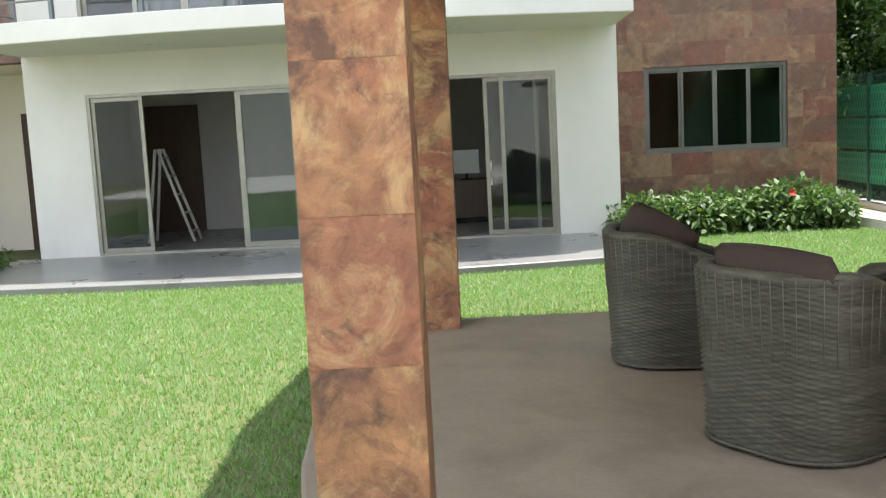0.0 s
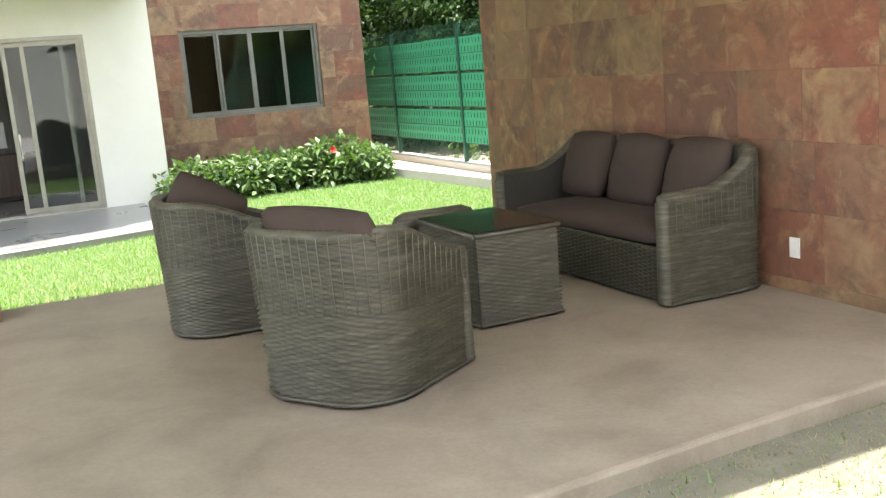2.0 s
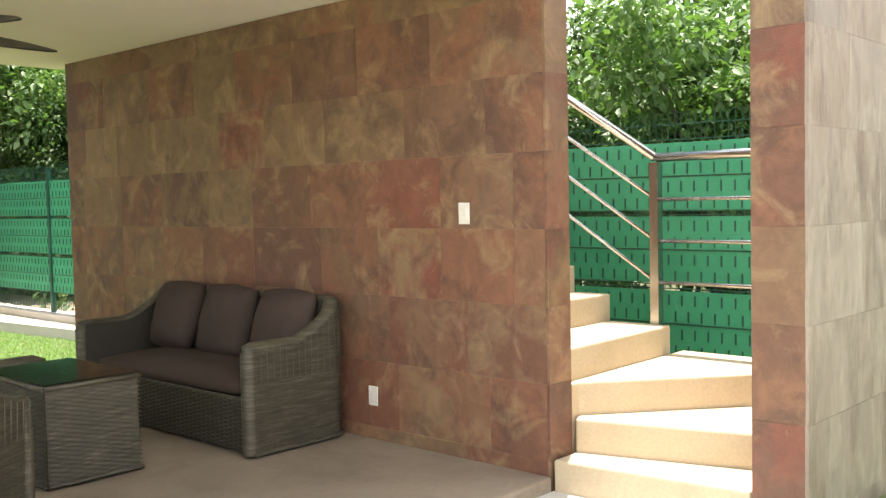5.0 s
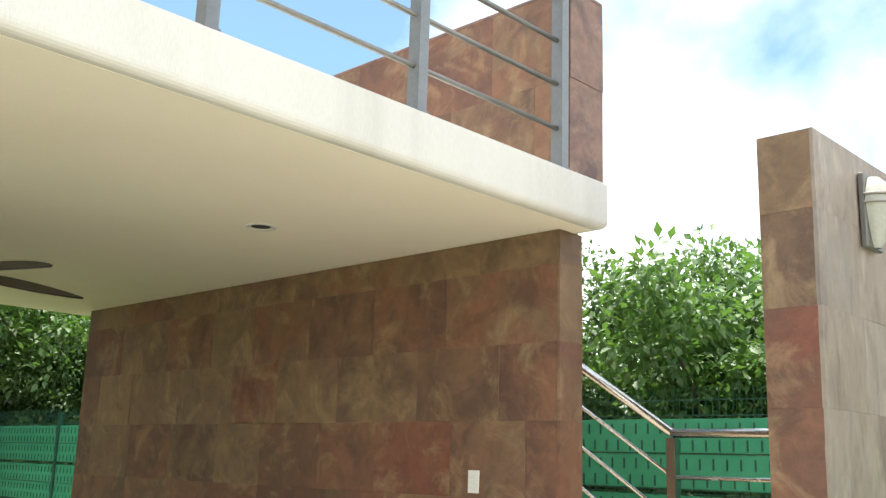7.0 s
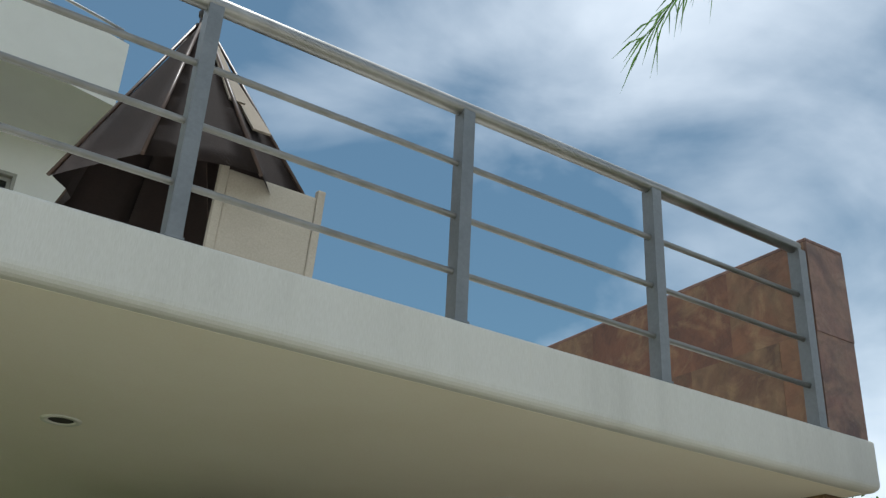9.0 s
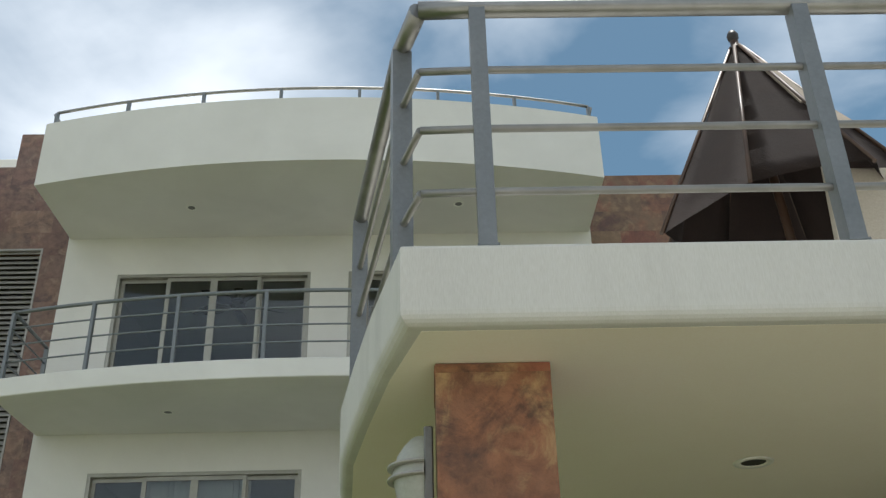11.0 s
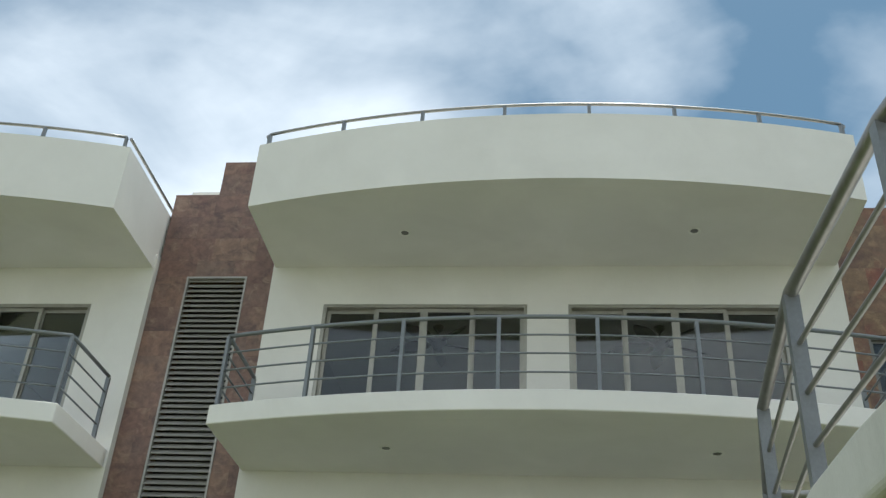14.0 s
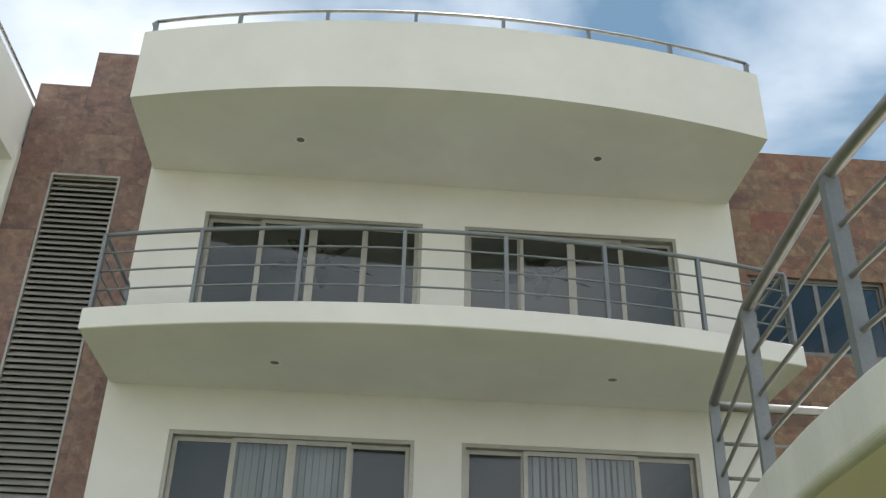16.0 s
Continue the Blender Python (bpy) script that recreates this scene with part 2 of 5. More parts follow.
PLASTER = material("white_plaster", [(0.65, 0.625, 0.57), (0.73, 0.705, 0.65)], scale=0.9, rough=0.75, bump=0.06, fine=140)
PLASTER_WORN = material("rain_streaked_white_plaster", [(0.50, 0.485, 0.435), (0.575, 0.558, 0.505), (0.61, 0.592, 0.54)], scale=1.2, rough=0.78, bump=0.08, fine=120, stretch=(2.2, 2.2, 0.25), spots=((0.58, 0.55, 0.47), 1.1, 0.66))
CREAM = material("cream_soffit_plaster", [(0.84, 0.765, 0.63), (0.88, 0.815, 0.69)], scale=1.1, rough=0.8, bump=0.05, fine=120)
CONCRETE = material("polished_concrete", [(0.180, 0.143, 0.105), (0.262, 0.212, 0.157), (0.325, 0.268, 0.202)], scale=1.6, rough=0.5, bump=0.05, fine=50, contrast=(0.3, 0.7), nrough=0.68)
PATH_STONE = material("pale_path_concrete", [(0.46, 0.435, 0.385), (0.53, 0.505, 0.45)], scale=2, rough=0.8, bump=0.1)
# kept pale so the added, unseen deck throws light upwards
BOUNCE_STONE = material("pale_bounce_concrete", [(0.60, 0.57, 0.51), (0.68, 0.65, 0.59)], scale=2, rough=0.8, bump=0.1)
STEP = material("cream_step_concrete", [(0.44, 0.355, 0.235), (0.52, 0.425, 0.29)], scale=2, rough=0.75, bump=0.08)
TILE_GREY = material("grey_terrace_tile", [(0.19, 0.185, 0.172), (0.245, 0.24, 0.225)], scale=1.2, rough=0.3, bump=0.02)
STEEL = material("brushed_steel", [(0.42, 0.41, 0.39), (0.52, 0.51, 0.48)], scale=6, rough=0.24, metal=1.0, bump=0.02, fine=200)
RAIL_STEEL = material("weathered_polished_steel", [(0.24, 0.235, 0.22), (0.34, 0.33, 0.31)], scale=6, rough=0.42, metal=1.0, bump=0.0, fine=7)
GREY_STEEL = material("grey_painted_steel", [(0.15, 0.16, 0.165), (0.19, 0.20, 0.205)], scale=5, rough=0.42, metal=0.3, bump=0.03)
STEEL_DULL = material("dull_grey_steel", [(0.20, 0.195, 0.18), (0.28, 0.27, 0.25)], scale=6, rough=0.42, metal=0.7, bump=0.0, fine=7)
ALUMINIUM = material("champagne_aluminium", [(0.29, 0.275, 0.235), (0.36, 0.345, 0.295)], scale=6, rough=0.4, metal=0.6, bump=0.02)
DARK_ALU = material("grey_aluminium", [(0.135, 0.130, 0.115), (0.18, 0.175, 0.155)], scale=6, rough=0.4, metal=0.4, bump=0.02)
WICKER = material("grey_brown_wicker", [(0.026, 0.023, 0.015), (0.066, 0.060, 0.040), (0.142, 0.131, 0.092)], scale=9, rough=0.5, bump=0.1, fine=90, contrast=(0.28, 0.72), stretch=(0.6, 0.6, 7), nrough=0.7)
WICKER_PALE = material("pale_wicker_strand", [(0.085, 0.077, 0.056), (0.13, 0.118, 0.088)], scale=9, rough=0.5, bump=0.05)
WICKER_CORE = material("dark_wicker_core", [(0.03, 0.026, 0.02), (0.045, 0.04, 0.03)], scale=9, rough=0.8, bump=0.1)
CUSHION = material("brown_cushion_fabric", [(0.050, 0.036, 0.030), (0.068, 0.049, 0.040)], scale=5, rough=0.92, bump=0.25, fine=260, spec=0.2)
FAN_MAT = material("dark_bronze", [(0.02, 0.016, 0.013), (0.035, 0.028, 0.022)], scale=8, rough=0.45, metal=0.2, bump=0.03)
GLASS = glass_material("smoked_window_glass", (0.80, 0.83, 0.83))
TABLE_GLASS = glass_material("clear_table_glass", (0.62, 0.66, 0.65), 0.12)
DRY_SOIL = material("bare_dry_soil", [(0.13, 0.12, 0.08), (0.21, 0.19, 0.135)], scale=5, rough=0.95, bump=0.6, fine=45, spots=((0.13, 0.14, 0.06), 6.0, 0.55))
SOIL = material("sandy_soil", [(0.40, 0.34, 0.25), (0.52, 0.46, 0.36)], scale=4, rough=0.95, bump=0.5, fine=40)
TURF = material("turf_ground", [(0.085, 0.113, 0.034), (0.148, 0.155, 0.058)], scale=3, rough=0.95, bump=0.5, fine=60)
BLADE = leaf_material("grass_blade", (0.122, 0.238, 0.066), (0.22, 0.32, 0.122))
STRAW = leaf_material("dry_straw_blade", (0.20, 0.175, 0.085), (0.34, 0.30, 0.17))
LEAF_A = leaf_material("tree_leaf", (0.070, 0.150, 0.042), (0.17, 0.27, 0.095))
LEAF_B = leaf_material("dark_tree_leaf", (0.045, 0.100, 0.030), (0.115, 0.19, 0.065))
LEAF_C = leaf_material("hedge_leaf", (0.045, 0.10, 0.024), (0.17, 0.26, 0.09))
BARK = material("bark", [(0.10, 0.075, 0.055), (0.17, 0.14, 0.11)], scale=8, rough=0.9, bump=0.6, fine=50)
FENCE_GREEN = material("green_fence_steel", [(0.012, 0.07, 0.045), (0.02, 0.09, 0.06)], scale=6, rough=0.4, bump=0.02)
SLAT_GREEN = material("green_privacy_slat", [(0.030, 0.275, 0.145), (0.046, 0.33, 0.18)], scale=3, rough=0.5, bump=0.05, random_mix=0.2)
WHITE_PLASTIC = material("white_plastic", [(0.72, 0.70, 0.63), (0.78, 0.76, 0.69)], scale=8, rough=0.4, bump=0.0)
FROSTED = material("frosted_lamp_glass", [(0.33, 0.335, 0.28), (0.40, 0.405, 0.345)], scale=4, rough=0.35, bump=0.0)
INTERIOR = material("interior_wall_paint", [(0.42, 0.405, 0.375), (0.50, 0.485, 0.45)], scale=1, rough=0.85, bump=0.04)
BLIND = material("vertical_blind_fabric", [(0.62, 0.61, 0.57), (0.70, 0.69, 0.65)], scale=3, rough=0.8, bump=0.05, random_mix=0.2)
LOUVRE = material("grey_louvre_metal", [(0.30, 0.285, 0.26), (0.38, 0.36, 0.33)], scale=4, rough=0.5, metal=0.2, bump=0.02)
# near black: shade inside the louvre shaft, also black lenses and a stand
DARK = material("void_shade_and_black_plastic", [(0.03, 0.028, 0.026), (0.045, 0.04, 0.038)], scale=3, rough=0.9, bump=0.0)
UMBRELLA = material("dark_brown_canvas", [(0.036, 0.025, 0.021), (0.056, 0.038, 0.032)], scale=3, rough=0.9, bump=0.25, fine=90)
BEIGE = material("beige_canvas", [(0.40, 0.355, 0.285), (0.47, 0.42, 0.34)], scale=3, rough=0.85, bump=0.1, fine=120)
# pale strap cloth, also the colour given to lit canopy folds
STRAP_FOLD = material("strap_and_lit_fold_canvas", [(0.26, 0.215, 0.165), (0.34, 0.285, 0.22)], scale=4, rough=0.9, bump=0.15, fine=90)
WOOD = material("dark_wood_veneer", [(0.05, 0.028, 0.018), (0.09, 0.05, 0.03)], scale=3, rough=0.45, bump=0.05, stretch=(6, 6, 0.6))
FLOWER = material("red_hibiscus_petal", [(0.6, 0.05, 0.03), (0.7, 0.09, 0.06)], scale=9, rough=0.6, bump=0.0)


# ---- mesh helpers ----
def box(bm, x0, x1, y0, y1, z0, z1, m=None):
    vs = [bm.verts.new((x, y, z)) for x in (x0, x1) for y in (y0, y1) for z in (z0, z1)]
    if m is not None:
        for v in vs:
            v.co = m @ v.co
    for f in ((0, 1, 3, 2), (4, 6, 7, 5), (0, 4, 5, 1), (2, 3, 7, 6), (0, 2, 6, 4), (1, 5, 7, 3)):
        bm.faces.new([vs[i] for i in f])
    return vs


def prism(bm, pts, z0, z1):
    """An upright solid on a plan outline (counter-clockwise)."""
    lo = [bm.verts.new((x, y, z0)) for x, y in pts]
    hi = [bm.verts.new((x, y, z1)) for x, y in pts]
    bm.faces.new(lo[::-1])
    bm.faces.new(hi)
    n = len(pts)
    for i in range(n):
        j = (i + 1) % n
        bm.faces.new((lo[i], lo[j], hi[j], hi[i]))


def tube(bm, pts, radius, sides=10, caps=True):
    """A round bar along a line of points."""
    pts = [Vector(p) for p in pts]
    rings = []
    for i, p in enumerate(pts):
        way = (pts[min(i + 1, len(pts) - 1)] - pts[max(i - 1, 0)]).normalized()
        side = way.cross(Vector((0, 0, 1)))
        if side.length < 1e-3:
            side = way.cross(Vector((0, 1, 0)))
        side.normalize()
        up = side.cross(way)
        r = radius[i] if isinstance(radius, (list, tuple)) else radius
        rings.append([bm.verts.new(p + side * r * math.cos(a) + up * r * math.sin(a)) for a in [2 * math.pi * k / sides for k in range(sides)]])
    for a, b in zip(rings, rings[1:]):
        for k in range(sides):
            f = bm.faces.new((a[k], a[(k + 1) % sides], b[(k + 1) % sides], b[k]))
            f.smooth = True
    if caps:
        bm.faces.new(rings[0][::-1])
        bm.faces.new(rings[-1])


def lathe(bm, profile, centre=(0, 0, 0), sides=20, arc=2 * math.pi, start=0.0):
    """A turned shape from (radius, height) pairs."""
    full = arc > 6.28
    count = sides if full else sides + 1
    rings = [[bm.verts.new((centre[0] + r * math.cos(start + arc * k / sides), centre[1] + r * math.sin(start + arc * k / sides), centre[2] + z)) for k in range(count)] for r, z in profile]
    for a, b in zip(rings, rings[1:]):
        for k in range(count if full else count - 1):
            f = bm.faces.new((a[k], a[(k + 1) % count], b[(k + 1) % count], b[k]))
            f.smooth = True


def soften(bm, width, segments=2, angle=40):
    bmesh.ops.recalc_face_normals(bm, faces=bm.faces)
    edges = [e for e in bm.edges if len(e.link_faces) == 2 and e.calc_face_angle(0) > radians(angle)]
    bmesh.ops.bevel(bm, geom=edges, offset=width, segments=segments, affect="EDGES", profile=0.6, clamp_overlap=True)


def mesh_of(name, bm, mat):
    bmesh.ops.recalc_face_normals(bm, faces=bm.faces)
    me = bpy.data.meshes.new(name)
    bm.to_mesh(me)
    bm.free()
    me.materials.append(mat)
    return me


def part(name, bm, mat, parent=None, label=""):
    ob = new(name, mesh_of(name, bm, mat))
    if parent is not None:
        ob.parent = parent
    if label:
        ob["label"] = label
    return ob


def thing(name, label, category, m=None, group="", kind=""):
    ob = tagged(new(name), label, category, group, kind)
    if m is not None:
        ob.matrix_basis = m
    return ob


def setting(name, bm, mat, label, category, m=None):
    return tagged(part(name, bm, mat), label, category, kind="structure")


TILE_CACHE = {}


def tile_mesh(w, h, depth, mat, turn):
    key = (round(w, 3), round(h, 3), mat.name, turn)
    if key not in TILE_CACHE:
        bm = bmesh.new()
        g = 0.0
        w2, h2 = key[0] / 2 - g, key[1] / 2 - g
        front = [(-w2 + 0.0008, -h2 + 0.0008), (w2 - 0.0008, -h2 + 0.0008), (w2 - 0.0008, h2 - 0.0008), (-w2 + 0.0008, h2 - 0.0008)]
        back = [(-w2, -h2), (w2, -h2), (w2, h2), (-w2, h2)]
        # local frame: x along the wall, y outwards, z up
        b = [bm.verts.new((x, 0, z)) for x, z in back]
        s = [bm.verts.new((x, depth * 0.85, z)) for x, z in back]
        f = [bm.verts.new((x, depth, z)) for x, z in front]
        bm.faces.new(f)
        for i in range(4):
            j = (i + 1) % 4
            bm.faces.new((b[i], b[j], s[j], s[i]))
            bm.faces.new((s[i], s[j], f[j], f[i]))
        TILE_CACHE[key] = mesh_of("stone_tile", bm, mat)
    return TILE_CACHE[key]


def cut(rects, hole):
    out = []
    hu0, hu1, hz0, hz1 = hole
    for u0, u1, z0, z1 in rects:
        if hu0 >= u1 or hu1 <= u0 or hz0 >= z1 or hz1 <= z0:
            out.append((u0, u1, z0, z1))
            continue
        if z0 < hz0:
            out.append((u0, u1, z0, hz0))
        if z1 > hz1:
            out.append((u0, u1, hz1, z1))
        a, b = max(z0, hz0), min(z1, hz1)
        if u0 < hu0:
            out.append((u0, hu0, a, b))
        if u1 > hu1:
            out.append((hu1, u1, a, b))
    return [r for r in out if r[1] - r[0] > 0.03 and r[3] - r[2] > 0.03]


def clad(parent, start, way, width, z0, z1, tw, th, mat, seed, holes=(), top=None, depth=0.016):
    """Lays stone tiles in courses on an upright face; way runs along it with the outside on its left when turned (way x up = inwards)."""
    rng = random.Random(seed)
    way = Vector((*way, 0)).normalized()
    out = Vector((-way.y, way.x, 0)) * -1
    basis = Matrix((way, out, Vector((0, 0, 1)))).transposed().to_4x4()
    z, row = z0, 0
    while z < z1 - 0.03:
        zt = min(z + th, z1)
        u = -rng.choice((0, 0.35, 0.6)) * tw if width > tw * 1.2 else 0
        while u < width - 0.03:
            step = tw * rng.choice((0.85, 1.0, 1.0, 1.15)) if width > tw * 1.2 else width
            a, b = max(0, u), min(width, u + step)
            if width - b < 0.1:
                b = width
            u = u + step if b < width else width
            rects = [(a, b, z, zt)]
            for h in holes:
                rects = cut(rects, h)
            for ra, rb, rz0, rz1 in rects:
                if rb - ra < 0.04:
                    continue
                ob = new("stone_tile", tile_mesh(rb - ra, rz1 - rz0, depth + rng.choice((0, 0.0015, 0.003)), mat, 0))
                place = Vector((start[0], start[1], 0)) + way * (ra + rb) / 2 + Vector((0, 0, (rz0 + rz1) / 2))
                ob.parent = parent
                ob.matrix_basis = Matrix.Translation(place) @ basis @ pose(0, 0, 0, rng.uniform(-0.25, 0.25), 0, rng.uniform(-0.2, 0.2))
        z = zt
        row += 1


# ---- plan ----
F = 11.07          # front of the house
XC = -6.24         # middle of the house
HW = 4.23          # half its width
STOREY = 3.19
FLOORS = [-0.10, 3.09, 6.28]
SOFFITS = [2.80, 5.99, 9.26]
OPENINGS = [(-3.36, -0.30), (0.30, 3.36)]
HEADS = [2.23, 5.42, 8.61]
ROOF_Z = 2.96      # top of the pavilion slab
CEIL_Z = 2.70
ARC = [(-4.81, -0.17), (-4.92, 0.3), (-5.02, 0.8), (-5.11, 1.3), (-5.16, 1.9), (-5.18, 2.5), (-5.15, 3.15), (-5.08, 3.84), (-4.95, 4.6), (-4.74, 5.55)]


def ground_z(y):
    return -0.10 - 0.09 * min(1, max(0, y / 8))


def make_ground():
    bm = bmesh.new()
    ys = [-1500, -30, 0, 2, 4, 6, 8, 30, 1500]
    xs = [-1500, -30, 0, 30, 1500]
    grid = [[bm.verts.new((x, y, ground_z(y))) for x in xs] for y in ys]
    for a, b in zip(grid, grid[1:]):
        for i in range(len(xs) - 1):
            bm.faces.new((a[i], a[i + 1], b[i + 1], b[i]))
    setting("ground", bm, TURF, "mown green turf ground around the pavilion", "lawn")


def bow(x, deep=0.58, edge=9.42):
    """The bowed front of balconies and roof, at x from the middle."""
    return edge - deep * (1 - (x / 4.2) ** 2)


def bow_outline(grow=0.0, n=28):
    pts = []
    for i in range(n + 1):
        x = -4.2 - grow + (8.4 + 2 * grow) * i / n
        pts.append((x, bow(x) - grow))
    return pts


def pierced_wall(bm, xs, zs, y0, y1, solid):
    """One joined wall on a grid of cells along x and z, open where solid(i, j) is false."""
    verts = {}

    def vert(i, y, j):
        if (i, y, j) not in verts:
            verts[i, y, j] = bm.verts.new((xs[i], y, zs[j]))
        return verts[i, y, j]

    def full(i, j):
        return 0 <= i < len(xs) - 1 and 0 <= j < len(zs) - 1 and solid(i, j)
    for i in range(len(xs) - 1):
        for j in range(len(zs) - 1):
            if not full(i, j):
                continue
            for y in (y0, y1):
                bm.faces.new((vert(i, y, j), vert(i + 1, y, j), vert(i + 1, y, j + 1), vert(i, y, j + 1)))
            for other, ends in (((i - 1, j), ((i, j), (i, j + 1))), ((i + 1, j), ((i + 1, j), (i + 1, j + 1))), ((i, j - 1), ((i, j), (i + 1, j))), ((i, j + 1), ((i, j + 1), (i + 1, j + 1)))):
                if not full(*other):
                    (ia, ja), (ib, jb) = ends
                    bm.faces.new((vert(ia, y0, ja), vert(ib, y0, jb), vert(ib, y1, jb), vert(ia, y1, ja)))


def house_shell(xc, name, label):
    """Front wall with openings, side and back walls, floors, bowed balconies and roof."""
    house = thing(name, label, "house", kind="structure")
    bm = bmesh.new()
    xs = [xc + v for v in (-HW, *OPENINGS[0], *OPENINGS[1], HW)]
    zs = [-0.3] + [v for k in range(3) for v in (FLOORS[k], HEADS[k])] + [9.5]
    pierced_wall(bm, xs, zs, F, F + 0.22, lambda i, j: not (i in (1, 3) and j in (1, 3, 5)))
    part("front_wall", bm, PLASTER, house)
    for s, nm in ((-1, "side_wall"), (1, "side_wall")):
        bm = bmesh.new()
        x = xc + s * (HW - 0.11)
        box(bm, x - 0.11, x + 0.11, F + 0.22, 17.0, -0.3, 9.5)
        part(nm, bm, PLASTER, house)
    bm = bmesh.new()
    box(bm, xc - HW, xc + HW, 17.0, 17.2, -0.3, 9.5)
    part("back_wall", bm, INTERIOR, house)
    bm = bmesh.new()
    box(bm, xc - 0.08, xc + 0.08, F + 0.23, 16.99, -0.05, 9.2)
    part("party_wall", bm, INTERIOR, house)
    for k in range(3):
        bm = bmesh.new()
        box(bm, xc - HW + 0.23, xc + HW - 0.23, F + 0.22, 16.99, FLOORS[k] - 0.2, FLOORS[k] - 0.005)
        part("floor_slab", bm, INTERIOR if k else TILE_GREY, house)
        bm = bmesh.new()
        box(bm, xc - HW + 0.23, xc + HW - 0.23, F + 0.22, 16.99, SOFFITS[k] - 0.012, SOFFITS[k] - 0.002)
        part("room_ceiling", bm, PLASTER, house)
    for k in (0, 1):
        bm = bmesh.new()
        prism(bm, [(xc + x, y) for x, y in bow_outline()] + [(xc + 4.2, F - 0.002), (xc - 4.2, F - 0.002)], SOFFITS[k] + 0.0, SOFFITS[k] + 0.26)
        soften(bm, 0.012, 1)
        part("balcony_slab", bm, PLASTER, house)
    bm = bmesh.new()
    prism(bm, [(xc + x * 0.966, y + 0.139) for x, y in bow_outline()] + [(xc + 4.054, F - 0.002), (xc - 4.054, F - 0.002)], 9.262, 9.5)
    part("roof_overhang", bm, PLASTER, house)
    outer, inner = bow_outline(), [(x * 0.965, y + 0.14) for x, y in bow_outline()]
    bm = bmesh.new()
    for i in range(len(outer) - 1):
        q = [outer[i], outer[i + 1], inner[i + 1], inner[i]]
        prism(bm, [(xc + x, y) for x, y in q], 9.26, 10.36)
    bmesh.ops.remove_doubles(bm, verts=bm.verts, dist=0.001)
    part("parapet", bm, PLASTER, house)
    for s in (-1, 1):
        bm = bmesh.new()
        a, b = sorted((xc + s * 4.2, xc + s * 4.053))
        box(bm, a, b, outer[0][1] + 0.004, F - 0.003, 9.263, 10.357)
        box(bm, a, b, F - 0.003, F + 2.0, 9.51, 10.36)
        part("parapet", bm, PLASTER, house)
    bm = bmesh.new()
    box(bm, xc - HW, xc + HW, F + 0.22, 17.2, 9.26, 9.498)
    part("roof", bm, PLASTER, house)
    return house


def sliding_door(name, x0, x1, y, z0, z1, panels, label, mat=ALUMINIUM, handles=()):
    """A frame in its opening with sliding leaves: (from, to, track)."""
    d = thing(name, label, "sliding door", kind="structure")
    t = 0.05
    bm = bmesh.new()
    box(bm, x0, x0 + t, y - 0.02, y + 0.13, z0, z1)
    box(bm, x1 - t, x1, y - 0.02, y + 0.13, z0, z1)
    box(bm, x0 + t, x1 - t, y - 0.02, y + 0.13, z1 - t, z1)
    box(bm, x0 + t, x1 - t, y - 0.02, y + 0.13, z0, z0 + 0.03)
    part("frame", bm, mat, d)
    for a, b, track in panels:
        yy = y + 0.02 + 0.05 * track
        bm = bmesh.new()
        s = 0.055
        box(bm, a, a + s, yy, yy + 0.035, z0 + 0.032, z1 - t - 0.002)
        box(bm, b - s, b, yy, yy + 0.035, z0 + 0.032, z1 - t - 0.002)
        box(bm, a + s, b - s, yy, yy + 0.035, z1 - t - 0.062, z1 - t - 0.002)
        box(bm, a + s, b - s, yy, yy + 0.035, z0 + 0.032, z0 + 0.1)
        leaf = part("leaf", bm, mat, d)
        bm = bmesh.new()
        box(bm, a + s, b - s, yy + 0.014, yy + 0.020, z0 + 0.1, z1 - t - 0.062)
        pane = part("pane", bm, GLASS, leaf)
        pane.visible_shadow = False
    for hx, track in handles:
        bm = bmesh.new()
        yy = y + 0.02 + 0.05 * track
        tube(bm, [(hx, yy - 0.001, z0 + 0.75), (hx, yy - 0.045, z0 + 0.79), (hx, yy - 0.045, z0 + 1.05), (hx, yy - 0.001, z0 + 1.09)], 0.012)
        part("handle", bm, WHITE_PLASTIC, d)
    return d


def four_leaves(a, b):
    q = (b - a - 0.1) / 4
    a += 0.05
    return [(a, a + q + 0.03, 1), (a + q, a + 2 * q + 0.0, 0), (a + 2 * q, a + 3 * q, 0), (a + 3 * q - 0.03, a + 4 * q, 1)]


